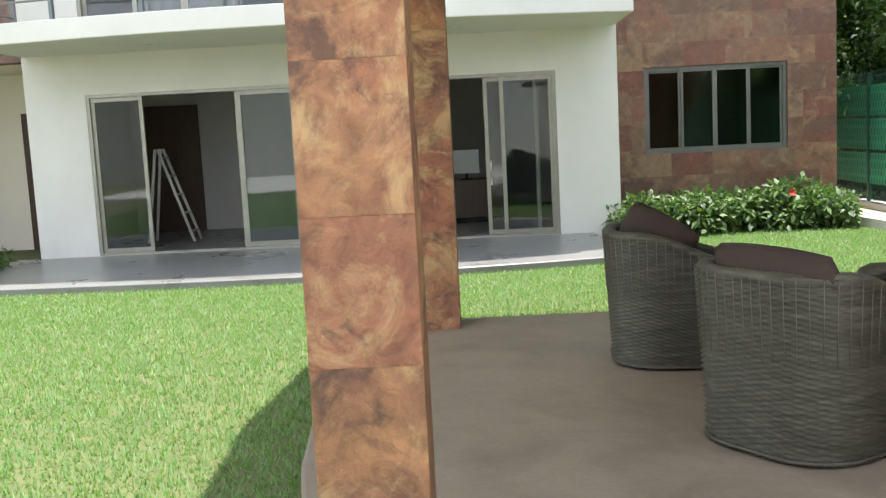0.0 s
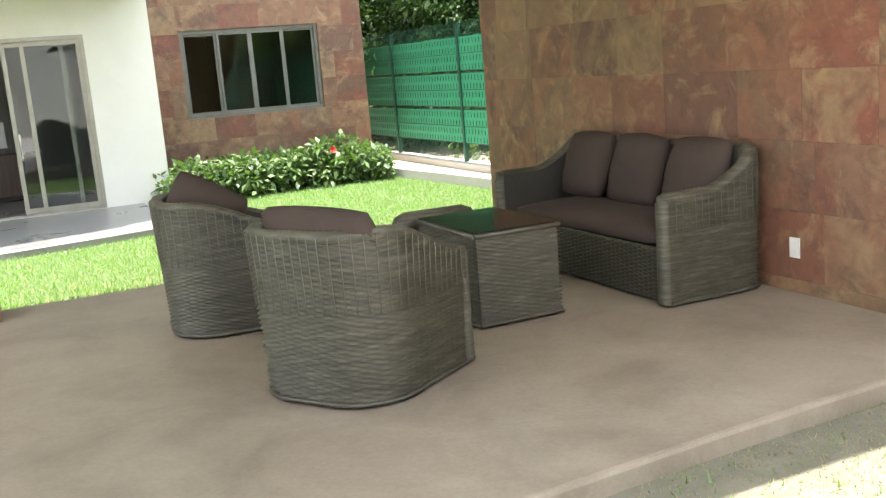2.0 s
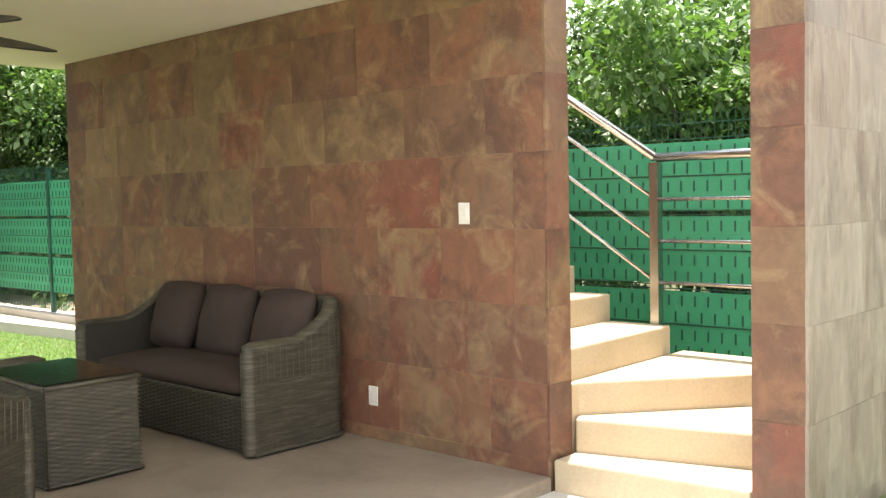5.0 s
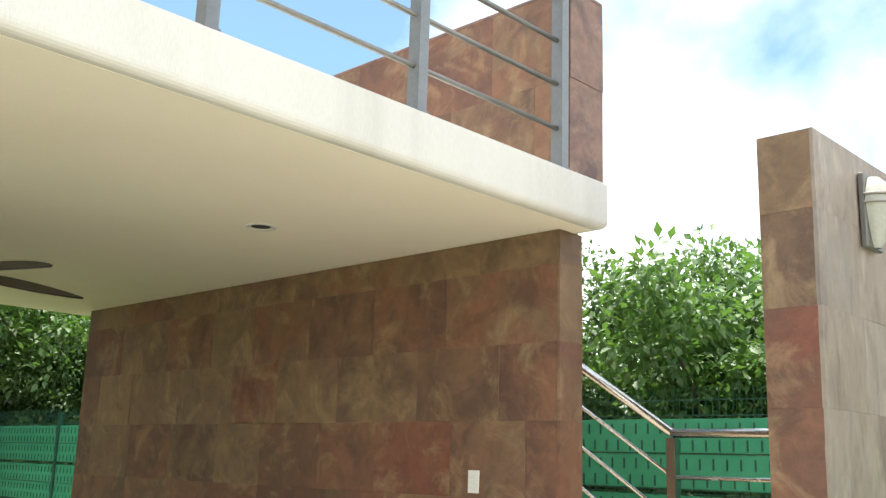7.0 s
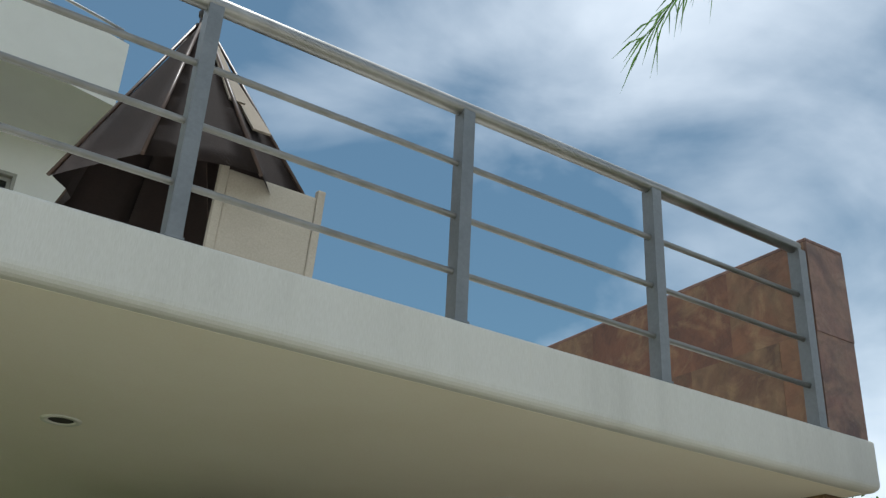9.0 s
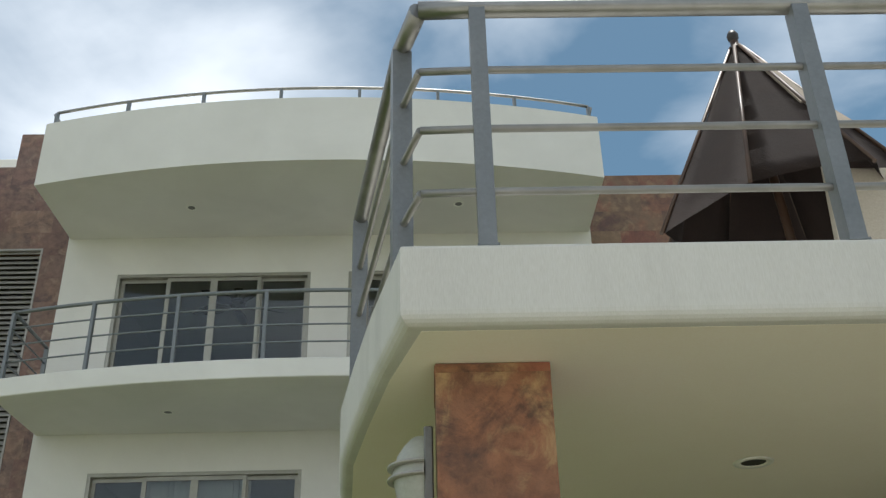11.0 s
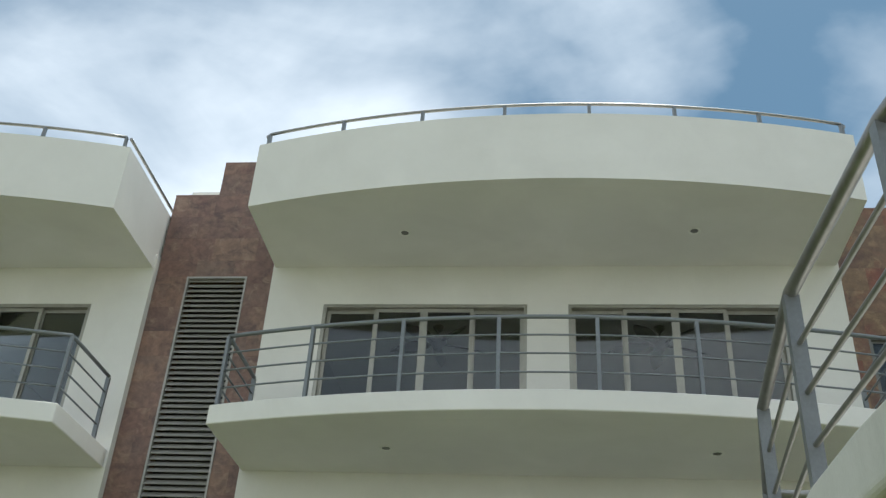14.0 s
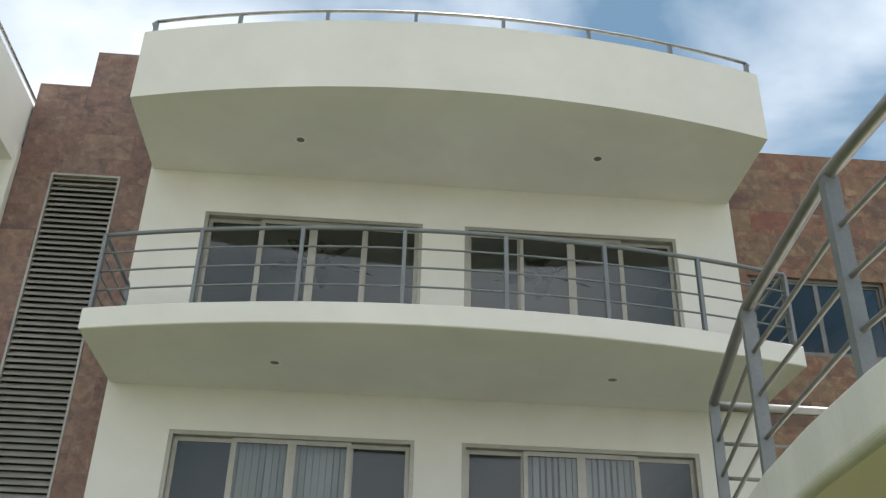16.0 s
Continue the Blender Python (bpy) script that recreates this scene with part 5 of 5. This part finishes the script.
rc = thing("deck_chair", "beige sling deck chair seen from behind", "deck chair", pose(-2.755, 0.84, ROOF_Z))
bm = bmesh.new()
box(bm, -0.22, 0.22, -0.012, 0.012, 0.30, 0.845, pose(0, 0, 0, 6))
soften(bm, 0.008, 2)
part("backrest", bm, BEIGE, rc)
for s in (-1, 1):
    bm = bmesh.new()
    box(bm, s * 0.24 - 0.02, s * 0.24 + 0.02, -0.02, 0.02, 0.0, 0.885, pose(0, 0, 0, 6))
    soften(bm, 0.006, 2)
    part("upright", bm, BEIGE, rc)
    bm = bmesh.new()
    box(bm, s * 0.24 - 0.018, s * 0.24 + 0.018, 0.50, 0.54, 0.0, 0.42)
    soften(bm, 0.005, 1)
    part("leg", bm, BEIGE, rc)
bm = bmesh.new()
box(bm, -0.22, 0.22, 0.03, 0.54, 0.38, 0.42)
soften(bm, 0.008, 2)
part("seat", bm, BEIGE, rc)


# ---- rooms behind the glass ----
def step_ladder(m):
    l = thing("step_ladder", "pale aluminium step ladder standing open in a room", "ladder", m)
    for y in (-0.2, 0.2):
        for x0, nm in ((0.52, "stile"), (-0.22, "rear_leg")):
            bm = bmesh.new()
            tube(bm, [(0.02 if x0 > 0 else -0.02, y * 0.7, 1.5), (x0, y, 0.0)], 0.024, 8)
            part(nm, bm, WHITE_PLASTIC, l)
    for k in range(5):
        f = (k + 0.5) / 5
        bm = bmesh.new()
        x, h = 0.02 + 0.5 * (1 - f), 1.5 * f
        box(bm, x - 0.05, x + 0.04, -0.15 - 0.05 * (1 - f), 0.15 + 0.05 * (1 - f), h, h + 0.02)
        part("tread", bm, ALUMINIUM, l)


step_ladder(pose(-9.15, 12.8, FLOORS[0]))
bm = bmesh.new()
box(bm, -9.95, -8.95, 14.5, 14.56, FLOORS[0], 2.15)
box(bm, -9.42, -9.40, 14.485, 14.499, FLOORS[0] + 0.1, 2.05)
soften(bm, 0.005, 1)
setting("door_4", bm, WOOD, "dark wooden wardrobe door inside the ground floor room", "door")
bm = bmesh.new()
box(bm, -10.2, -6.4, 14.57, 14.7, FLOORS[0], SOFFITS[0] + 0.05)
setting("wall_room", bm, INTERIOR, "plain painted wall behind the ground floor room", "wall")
sb = thing("sideboard", "dark wooden sideboard inside the house", "sideboard")
bm = bmesh.new()
box(bm, -4.75, -3.5, 13.5, 13.95, FLOORS[0] + 0.08, 0.62)
soften(bm, 0.008, 1)
part("body", bm, WOOD, sb)
for x in (-4.7, -3.6):
    bm = bmesh.new()
    box(bm, x, x + 0.05, 13.55, 13.9, FLOORS[0], FLOORS[0] + 0.08)
    part("leg", bm, WOOD, sb)
sc = thing("monitor", "grey flat screen on a dark sideboard", "screen")
bm = bmesh.new()
box(bm, -4.42, -3.98, 13.66, 13.69, 0.72, 1.12)
soften(bm, 0.006, 1)
part("panel", bm, BLIND, sc)
bm = bmesh.new()
box(bm, -4.30, -4.10, 13.62, 13.74, 0.621, 0.635)
box(bm, -4.22, -4.18, 13.67, 13.69, 0.635, 0.73)
part("stand", bm, DARK, sc)

bm = bmesh.new()
box(bm, -0.043, 0.043, -0.0015, 0.0015, -1.12, 1.12)
SLAT_ME = mesh_of("blind_slat", bm, BLIND)
for xc in (XC, NX):
    for i, (a, b) in enumerate(OPENINGS):
        vb = thing("vertical_blind", "pale grey vertical blind hanging half drawn behind glass", "blind", group="vertical blinds")
        bm = bmesh.new()
        q = (b - a) / 4
        box(bm, xc + a + q, xc + b - q, F + 0.24, F + 0.28, HEADS[1] - 0.05, HEADS[1] - 0.01)
        part("head_rail", bm, WHITE_PLASTIC, vb)
        rng = random.Random(70 + i)
        x = xc + a + q + 0.05
        while x < xc + b - q:
            ob = new("blind_slat", SLAT_ME)
            ob.parent = vb
            ob.matrix_basis = pose(x, F + 0.26, HEADS[1] - 0.06 - 1.12, 0, 0, rng.uniform(20, 50))
            x += 0.085


# ---- planting ----
def leaf_cloud(name, centres, per, size, mat, seed, flat=0.35, spread=0.3):
    """Many small folded leaves around clump centres, joined into one crown."""
    rng = np.random.default_rng(seed)
    c = np.repeat(np.array(centres, float), per, axis=0)
    n = len(c)
    d = rng.normal(size=(n, 3))
    d /= np.linalg.norm(d, axis=1)[:, None]
    pos = c + d * (spread * rng.random(n) ** 0.5)[:, None] * np.array([1, 1, 0.8])
    way = d + rng.normal(size=(n, 3)) * 0.6
    way[:, 2] -= 0.25
    way /= np.linalg.norm(way, axis=1)[:, None]
    up = np.tile([0, 0, 1.0], (n, 1)) + rng.normal(size=(n, 3)) * flat
    side = np.cross(way, up)
    side /= np.linalg.norm(side, axis=1)[:, None] + 1e-9
    nrm = np.cross(side, way)
    ln = size * (0.6 + 0.8 * rng.random(n))[:, None]
    wd = ln * 0.26
    v = np.empty((n, 5, 3))
    v[:, 0] = pos
    v[:, 1] = pos + way * ln * 0.45 + side * wd + nrm * ln * 0.06
    v[:, 2] = pos + way * ln - nrm * ln * 0.12
    v[:, 3] = pos + way * ln * 0.45 - side * wd + nrm * ln * 0.06
    v[:, 4] = pos + way * ln * 0.5
    idx = np.arange(n)[:, None] * 5
    faces = np.concatenate([idx + np.array([[0, 1, 4]]), idx + np.array([[1, 2, 4]]), idx + np.array([[2, 3, 4]]), idx + np.array([[3, 0, 4]])])
    return quick_mesh(name, v.reshape(-1, 3), faces, mat)


def quick_mesh(name, verts, faces, mat):
    me = bpy.data.meshes.new(name)
    k = faces.shape[1]
    me.vertices.add(len(verts))
    me.vertices.foreach_set("co", np.ascontiguousarray(verts, dtype=np.float32).ravel())
    me.loops.add(len(faces) * k)
    me.loops.foreach_set("vertex_index", np.ascontiguousarray(faces, dtype=np.int32).ravel())
    me.polygons.add(len(faces))
    me.polygons.foreach_set("loop_start", np.arange(0, len(faces) * k, k, dtype=np.int32))
    me.update(calc_edges=True)
    me.validate()
    me.materials.append(mat)
    return me


def tree_parts(seed, height, spread, leaf, mat, clumps=70, per=46):
    rng = random.Random(seed)
    bm = bmesh.new()
    trunk_h = height * 0.45
    lean = Vector((rng.uniform(-0.3, 0.3), rng.uniform(-0.3, 0.3), 0))
    pts = [Vector((0, 0, -0.3)), Vector((0, 0, 0)) + lean * 0.1, lean * 0.5 + Vector((0, 0, trunk_h * 0.6)), lean + Vector((0, 0, trunk_h))]
    tube(bm, pts, [0.13, 0.10, 0.08, 0.06], 8)
    centres = []
    for k in range(9):
        a = rng.uniform(0, 6.28)
        r = spread * rng.uniform(0.4, 0.95)
        start = pts[2].lerp(pts[3], rng.random())
        end = Vector((r * math.cos(a), r * math.sin(a), trunk_h + height * rng.uniform(0.05, 0.45)))
        mid = start.lerp(end, 0.5) + Vector((0, 0, 0.2))
        tube(bm, [start, mid, end], [0.045, 0.03, 0.012], 6)
        for j in range(clumps // 9):
            q = mid.lerp(end, rng.uniform(0.0, 1.15)) + Vector((rng.gauss(0, 0.3), rng.gauss(0, 0.3), rng.gauss(0, 0.32)))
            centres.append(tuple(q))
    for j in range(clumps // 3):
        a, r = rng.uniform(0, 6.28), spread * rng.random() ** 0.6
        centres.append((r * math.cos(a), r * math.sin(a), height * rng.uniform(0.15, 0.98)))
    return mesh_of("trunk", bm, BARK), leaf_cloud("crown", centres, per, leaf, mat, seed, spread=0.40)


TREES = [tree_parts(1, 4.4, 1.7, 0.125, LEAF_A, 117, 92), tree_parts(2, 4.9, 1.8, 0.135, LEAF_A, 117, 100), tree_parts(3, 3.9, 1.6, 0.11, LEAF_B, 108, 108), tree_parts(4, 5.3, 1.6, 0.115, LEAF_B, 126, 108)]
rng = random.Random(5)
row = 0
for x0, step in ((4.6, 2.1), (7.0, 2.2), (10.2, 2.6)):
    y = -5.0 + row * 0.9
    while y < 26:
        tr, cr = TREES[rng.randrange(4)]
        t = thing("tree", "leafy green tree growing wild behind the fence", "tree", pose(x0 + rng.uniform(-0.5, 0.5), y, ground_z(y), 0, 0, rng.uniform(0, 360)) @ Matrix.Scale(rng.uniform(0.70, 0.88) * (1 + 0.08 * row), 4), group="wild trees")
        add_mesh("trunk", tr, t, Matrix.Identity(4))
        add_mesh("crown", cr, t, Matrix.Identity(4))
        y += step * rng.uniform(0.75, 1.2)
    row += 1
for i in range(7):
    x, y = 2.6 + 1.1 * i - 2.4, 19.5 + 0.6 * (i % 3)
    tr, cr = TREES[i % 4]
    t = thing("tree", "leafy green tree growing wild behind the fence", "tree", pose(x, y, ground_z(y), 0, 0, 50 * i) @ Matrix.Scale(0.95, 4), group="wild trees")
    add_mesh("trunk", tr, t, Matrix.Identity(4))
    add_mesh("crown", cr, t, Matrix.Identity(4))

for x, y, k, turn, size in ((5.2, 1.2, 3, 40, 0.70), (5.3, 3.3, 1, 10, 0.68), (4.4, 14.2, 1, 80, 1.15), (4.9, 16.6, 3, 200, 1.2), (4.2, 18.9, 0, 130, 1.25)):
    tr, cr = TREES[k]
    t = thing("tree", "tall leafy tree standing out above the thicket", "tree", pose(x, y, ground_z(y), 0, 0, turn) @ Matrix.Scale(size, 4), group="wild trees")
    add_mesh("trunk", tr, t, Matrix.Identity(4))
    add_mesh("crown", cr, t, Matrix.Identity(4))

# undergrowth behind the fence
rng2 = np.random.default_rng(9)
cs = np.stack([2.75 + 1.6 * rng2.random(420), -6 + 30 * rng2.random(420), 0.1 + 1.7 * rng2.random(420) ** 1.4], 1)
under = tagged(new("undergrowth", leaf_cloud("undergrowth", cs, 34, 0.15, LEAF_B, 31, spread=0.36)), "dense green undergrowth behind the fence", "undergrowth", kind="stuff")


def hedge_bush(x, y, h, seed, flower=False):
    b = thing("hibiscus_bush", "leafy hibiscus bush with a red flower by the slate wall" if flower else "leafy green hibiscus bush planted along the slate wall", "bush", pose(x, y, ground_z(y)), group="hibiscus bushes")
    rng = random.Random(seed)
    bm = bmesh.new()
    centres = []
    for k in range(8):
        a, r = rng.uniform(0, 6.28), rng.uniform(0.1, 0.36)
        e = (r * math.cos(a), r * math.sin(a), h * rng.uniform(0.65, 0.95))
        tube(bm, [(0.05 * math.cos(a), 0.05 * math.sin(a), -0.05), (e[0] * 0.6, e[1] * 0.6, e[2] * 0.55), e], [0.011, 0.009, 0.005], 5)
        centres.append(e)
    part("stems", bm, BARK, b)
    for k in range(34):
        a, r = rng.uniform(0, 6.28), 0.44 * rng.random() ** 0.5
        centres.append((r * math.cos(a), r * math.sin(a), h * (0.12 + 0.83 * rng.random() * (1 - 0.4 * (r / 0.44) ** 2))))
    add_mesh("crown", leaf_cloud("crown", centres, 21, 0.115, LEAF_C, seed, spread=0.17), b, Matrix.Identity(4))
    if flower:
        bm = bmesh.new()
        for k in range(5):
            m = pose(0, 0, 0, 0, 0, 72 * k) @ pose(0, 0, 0, 0, -35, 0)
            vs = [bm.verts.new(m @ Vector(p)) for p in ((0, 0, 0), (0.03, 0.03, 0.008), (0.065, 0.018, 0.0), (0.065, -0.018, 0.0), (0.03, -0.03, 0.008))]
            bm.faces.new(vs)
        bmesh.ops.solidify(bm, geom=list(bm.faces), thickness=0.002)
        ob = part("flower", bm, FLOWER, b, "open red hibiscus flower")
        ob.matrix_basis = pose(-0.12, -0.36, h * 0.83, 70)


for i in range(7):
    hedge_bush(-1.72 + 0.44 * i, 11.15 + 0.12 * (i % 2), (0.54, 0.46, 0.60, 0.48, 0.54, 0.64, 0.56)[i], 100 + i, i == 5)
    hedge_bush(-1.60 + 0.44 * i, 11.62, 0.48, 120 + i)
hedge_bush(-10.95, 10.0, 0.42, 140)

# palm whose long fronds hang into the sky
palm = thing("palm_tree", "tall palm tree with long hanging feathered fronds", "tree", pose(4.66, -1.0, -0.1))
bm = bmesh.new()
tube(bm, [(0, 0, -0.2), (0.1, 0.05, 2.5), (0.05, 0.05, 5.5), (0.0, 0.0, 9.25)], [0.2, 0.16, 0.14, 0.12], 10)
part("trunk", bm, BARK, palm)
frond_rng = random.Random(17)
for a in (144, 195, 240, 285, 330, 20):
    bm = bmesh.new()
    n = 30
    line = [Vector((4.75 * (i / n), 0, 1.1 * math.sin(2.2 * i / n) - 2.95 * (i / n) ** 2.2)) for i in range(n + 1)]
    tube(bm, line, [0.035 * (1 - 0.85 * i / n) for i in range(n + 1)], 5)
    for i in range(3, n + 1):
        for s in (-1, 1):
            for h in (0, 0.25, 0.5, 0.75):
                p = line[i].lerp(line[i - 1], h)
                lf = 0.95 * max(0.62, math.sin(math.pi * (0.12 + 0.75 * i / n)))
                tip = p + Vector((frond_rng.uniform(-0.05, 0.4), s * lf * frond_rng.uniform(0.15, 0.7), -lf * frond_rng.uniform(0.55, 0.95)))
                mid = p.lerp(tip, 0.5) + Vector((0, 0, 0.05))
                q = [bm.verts.new(v) for v in (p, mid + Vector((0.008, 0.008, 0)), tip, mid - Vector((0.008, 0.008, 0)))]
                bm.faces.new(q)
    ob = part("frond", bm, LEAF_A, palm)
    ob.matrix_basis = pose(0, 0, 9.2, 0, 0, a)


def lawn():
    rng = np.random.default_rng(4)
    n = 430000
    x = rng.uniform(-12.5, 1.75, n)
    y = np.where(rng.random(n) < 0.86, rng.uniform(-1.2, 11.2, n), rng.uniform(-2.6, 0.0, n))
    keep = np.ones(n, bool)
    arc_y = np.array([p[1] + 0.04 for p in ARC])
    arc_x = np.array([p[0] + 0.12 for p in ARC])
    keep &= ~((y > -0.15) & (y < 4.63) & (x > np.interp(y, arc_y, arc_x) - 0.01) & (x < 0.22))
    rel = x - XC
    edge_y = 8.03 + 0.62 * (np.abs(rel) / 4.4) ** 2 * np.where(rel > 0, 1.0, 0.3)
    keep &= ~((rel > -4.62) & (rel < 3.87) & (y > edge_y - 0.01))
    keep &= ~((y > -0.42 + (x + 1.13) * 0.572 - 1.35) & (y < -0.42 + (x + 1.13) * 0.572 + 0.02) & (x < 0.3))
    keep &= ~((x > -0.12) & (y < 4.7) & (y > -1.5))
    keep &= ~((x > 1.27 + np.interp(y, [2, 7.6, 9.95, 11.6], [0.45, 0.41, 0.19, 0.0]) - 0.01))
    keep &= ~((x > -2.0) & (y > 11.95))
    keep &= ~((x < XC - 4.62) & (y > 10.6))
    keep &= ~((y < -0.05) & (y > -1.0) & (x > -4.9) & (x < -0.3) & (rng.random(n) < 0.95))
    x, y = x[keep], y[keep]
    n = len(x)
    z = -0.10 - 0.09 * np.clip(y / 8, 0, 1)
    a = rng.uniform(0, 2 * np.pi, n)
    patch = 0.75 + 0.5 * rng.random(n)
    h = (0.02 + 0.024 * rng.random(n)) * patch
    lean = rng.uniform(0.2, 1.2, n) * h
    w = 0.004 + 0.004 * rng.random(n)
    v = np.empty((n, 3, 3))
    v[:, 0] = np.stack([x - w * np.sin(a), y + w * np.cos(a), z - 0.004], 1)
    v[:, 1] = np.stack([x + w * np.sin(a), y - w * np.cos(a), z - 0.004], 1)
    v[:, 2] = np.stack([x + lean * np.cos(a), y + lean * np.sin(a), z + h], 1)
    return quick_mesh("grass", v.reshape(-1, 3), np.arange(3 * n).reshape(-1, 3), BLADE)


tagged(new("grass", lawn()), "dense short bright green lawn grass", "grass", kind="stuff")

def stubble():
    """Short straw left standing on the bare soil before the pavilion."""
    rng = np.random.default_rng(12)
    n = 16000
    x, y = rng.uniform(-4.8, -0.35, n), rng.uniform(-1.0, -0.05, n)
    thick = 0.5 + 0.5 * np.sin(3.1 * x + 2.0 * np.sin(4.3 * y)) * np.sin(5.7 * y + 1.3 * x)
    keep = (y < -0.42 + (x + 1.13) * 0.572 + 0.9) & (y > -0.62 - 0.16 * np.abs(x + 1.35)) & (rng.random(n) < 0.25 + 0.75 * thick)
    keep &= ~(y < -0.42 + (x + 1.13) * 0.572 + 0.02)
    x, y = x[keep], y[keep]
    n = len(x)
    a = rng.uniform(0, 2 * np.pi, n)
    h = 0.006 + 0.016 * rng.random(n) ** 2
    lean = rng.uniform(0.5, 2.0, n) * h
    w = 0.002 + 0.002 * rng.random(n)
    v = np.empty((n, 3, 3))
    v[:, 0] = np.stack([x - w * np.sin(a), y + w * np.cos(a), np.full(n, -0.096)], 1)
    v[:, 1] = np.stack([x + w * np.sin(a), y - w * np.cos(a), np.full(n, -0.096)], 1)
    v[:, 2] = np.stack([x + lean * np.cos(a), y + lean * np.sin(a), -0.094 + h], 1)
    return quick_mesh("dry_grass", v.reshape(-1, 3), np.arange(3 * n).reshape(-1, 3), STRAW)


tagged(new("dry_grass", stubble()), "short dry straw coloured grass on bare soil", "grass", kind="stuff")

# ---- stone tiles, last ----
clad(sofa_wall, (0.018, 5.15), (0, -1), 5.13, -0.334, CEIL_Z - 0.002, 0.62, 0.407, SLATE, 11)
clad(sofa_wall, (0.002, 0.018), (1, 0), 0.196, -0.334, CEIL_Z - 0.002, 0.40, 0.407, SLATE, 12)
clad(parapet, (-0.10, 5.45), (0, -1), 5.58, ROOF_Z, 3.985, 0.62, 0.52, SLATE, 13)
clad(parapet, (-0.116, -0.13), (1, 0), 0.30, ROOF_Z, 3.985, 0.4, 0.52, SLATE_ROSE, 14)
for p, (x0, x1, y0, y1) in zip(pillars, PILLARS):
    clad(p, (x0 + 0.002, y0 + 0.018), (1, 0), x1 - x0 - 0.004, -0.243, CEIL_Z - 0.002, 0.6, 0.485, SLATE_WARM, 21)
    clad(p, (x1 - 0.018, y0 + 0.018), (0, 1), y1 - y0 - 0.036, -0.243, CEIL_Z - 0.002, 0.6, 0.485, SLATE_WARM, 22)
    clad(p, (x0 + 0.018, y1 - 0.018), (0, -1), y1 - y0 - 0.036, -0.243, CEIL_Z - 0.002, 0.6, 0.485, SLATE_WARM, 23)
    clad(p, (x1 - 0.002, y1 - 0.018), (-1, 0), x1 - x0 - 0.004, -0.243, CEIL_Z - 0.002, 0.6, 0.485, SLATE_WARM, 24)
clad(pier, (PX0 + 0.018, PY1 - 0.005), (0, -1), PY1 - PY0 - 0.02, -0.45, PZ, 0.5, 0.44, SLATE, 31)
clad(pier, (PX0 + 0.002, PY0 + 0.018), (1, 0), PX1 - PX0 - 0.004, -0.45, PZ, 0.6, 0.44, SLATE_PALE, 32)
clad(pier, (PX1 - 0.018, PY0 + 0.018), (0, 1), PY1 - PY0 - 0.02, -0.45, PZ, 0.5, 0.44, SLATE_PALE, 33)
wx0 = XC + HW + 0.002
clad(wing, (wx0, GY), (1, 0), 1.41 - wx0 + 0.0, -0.2, 10.95, 0.62, 0.40, SLATE, 41, [(h[0] - wx0, h[1] - wx0, h[2], h[3]) for h in holes])
clad(tower, (TX0, TY), (1, 0), TX1 - TX0, 2.75, 10.76, 0.62, 0.42, SLATE_ROSE, 51, [(LX0 - TX0, LX1 - TX0, LZ0, LZ1)])
clad(tower, (-11.65, TY), (1, 0), TX1 + 11.65, 10.76, 11.43, 0.62, 0.42, SLATE_ROSE, 52)
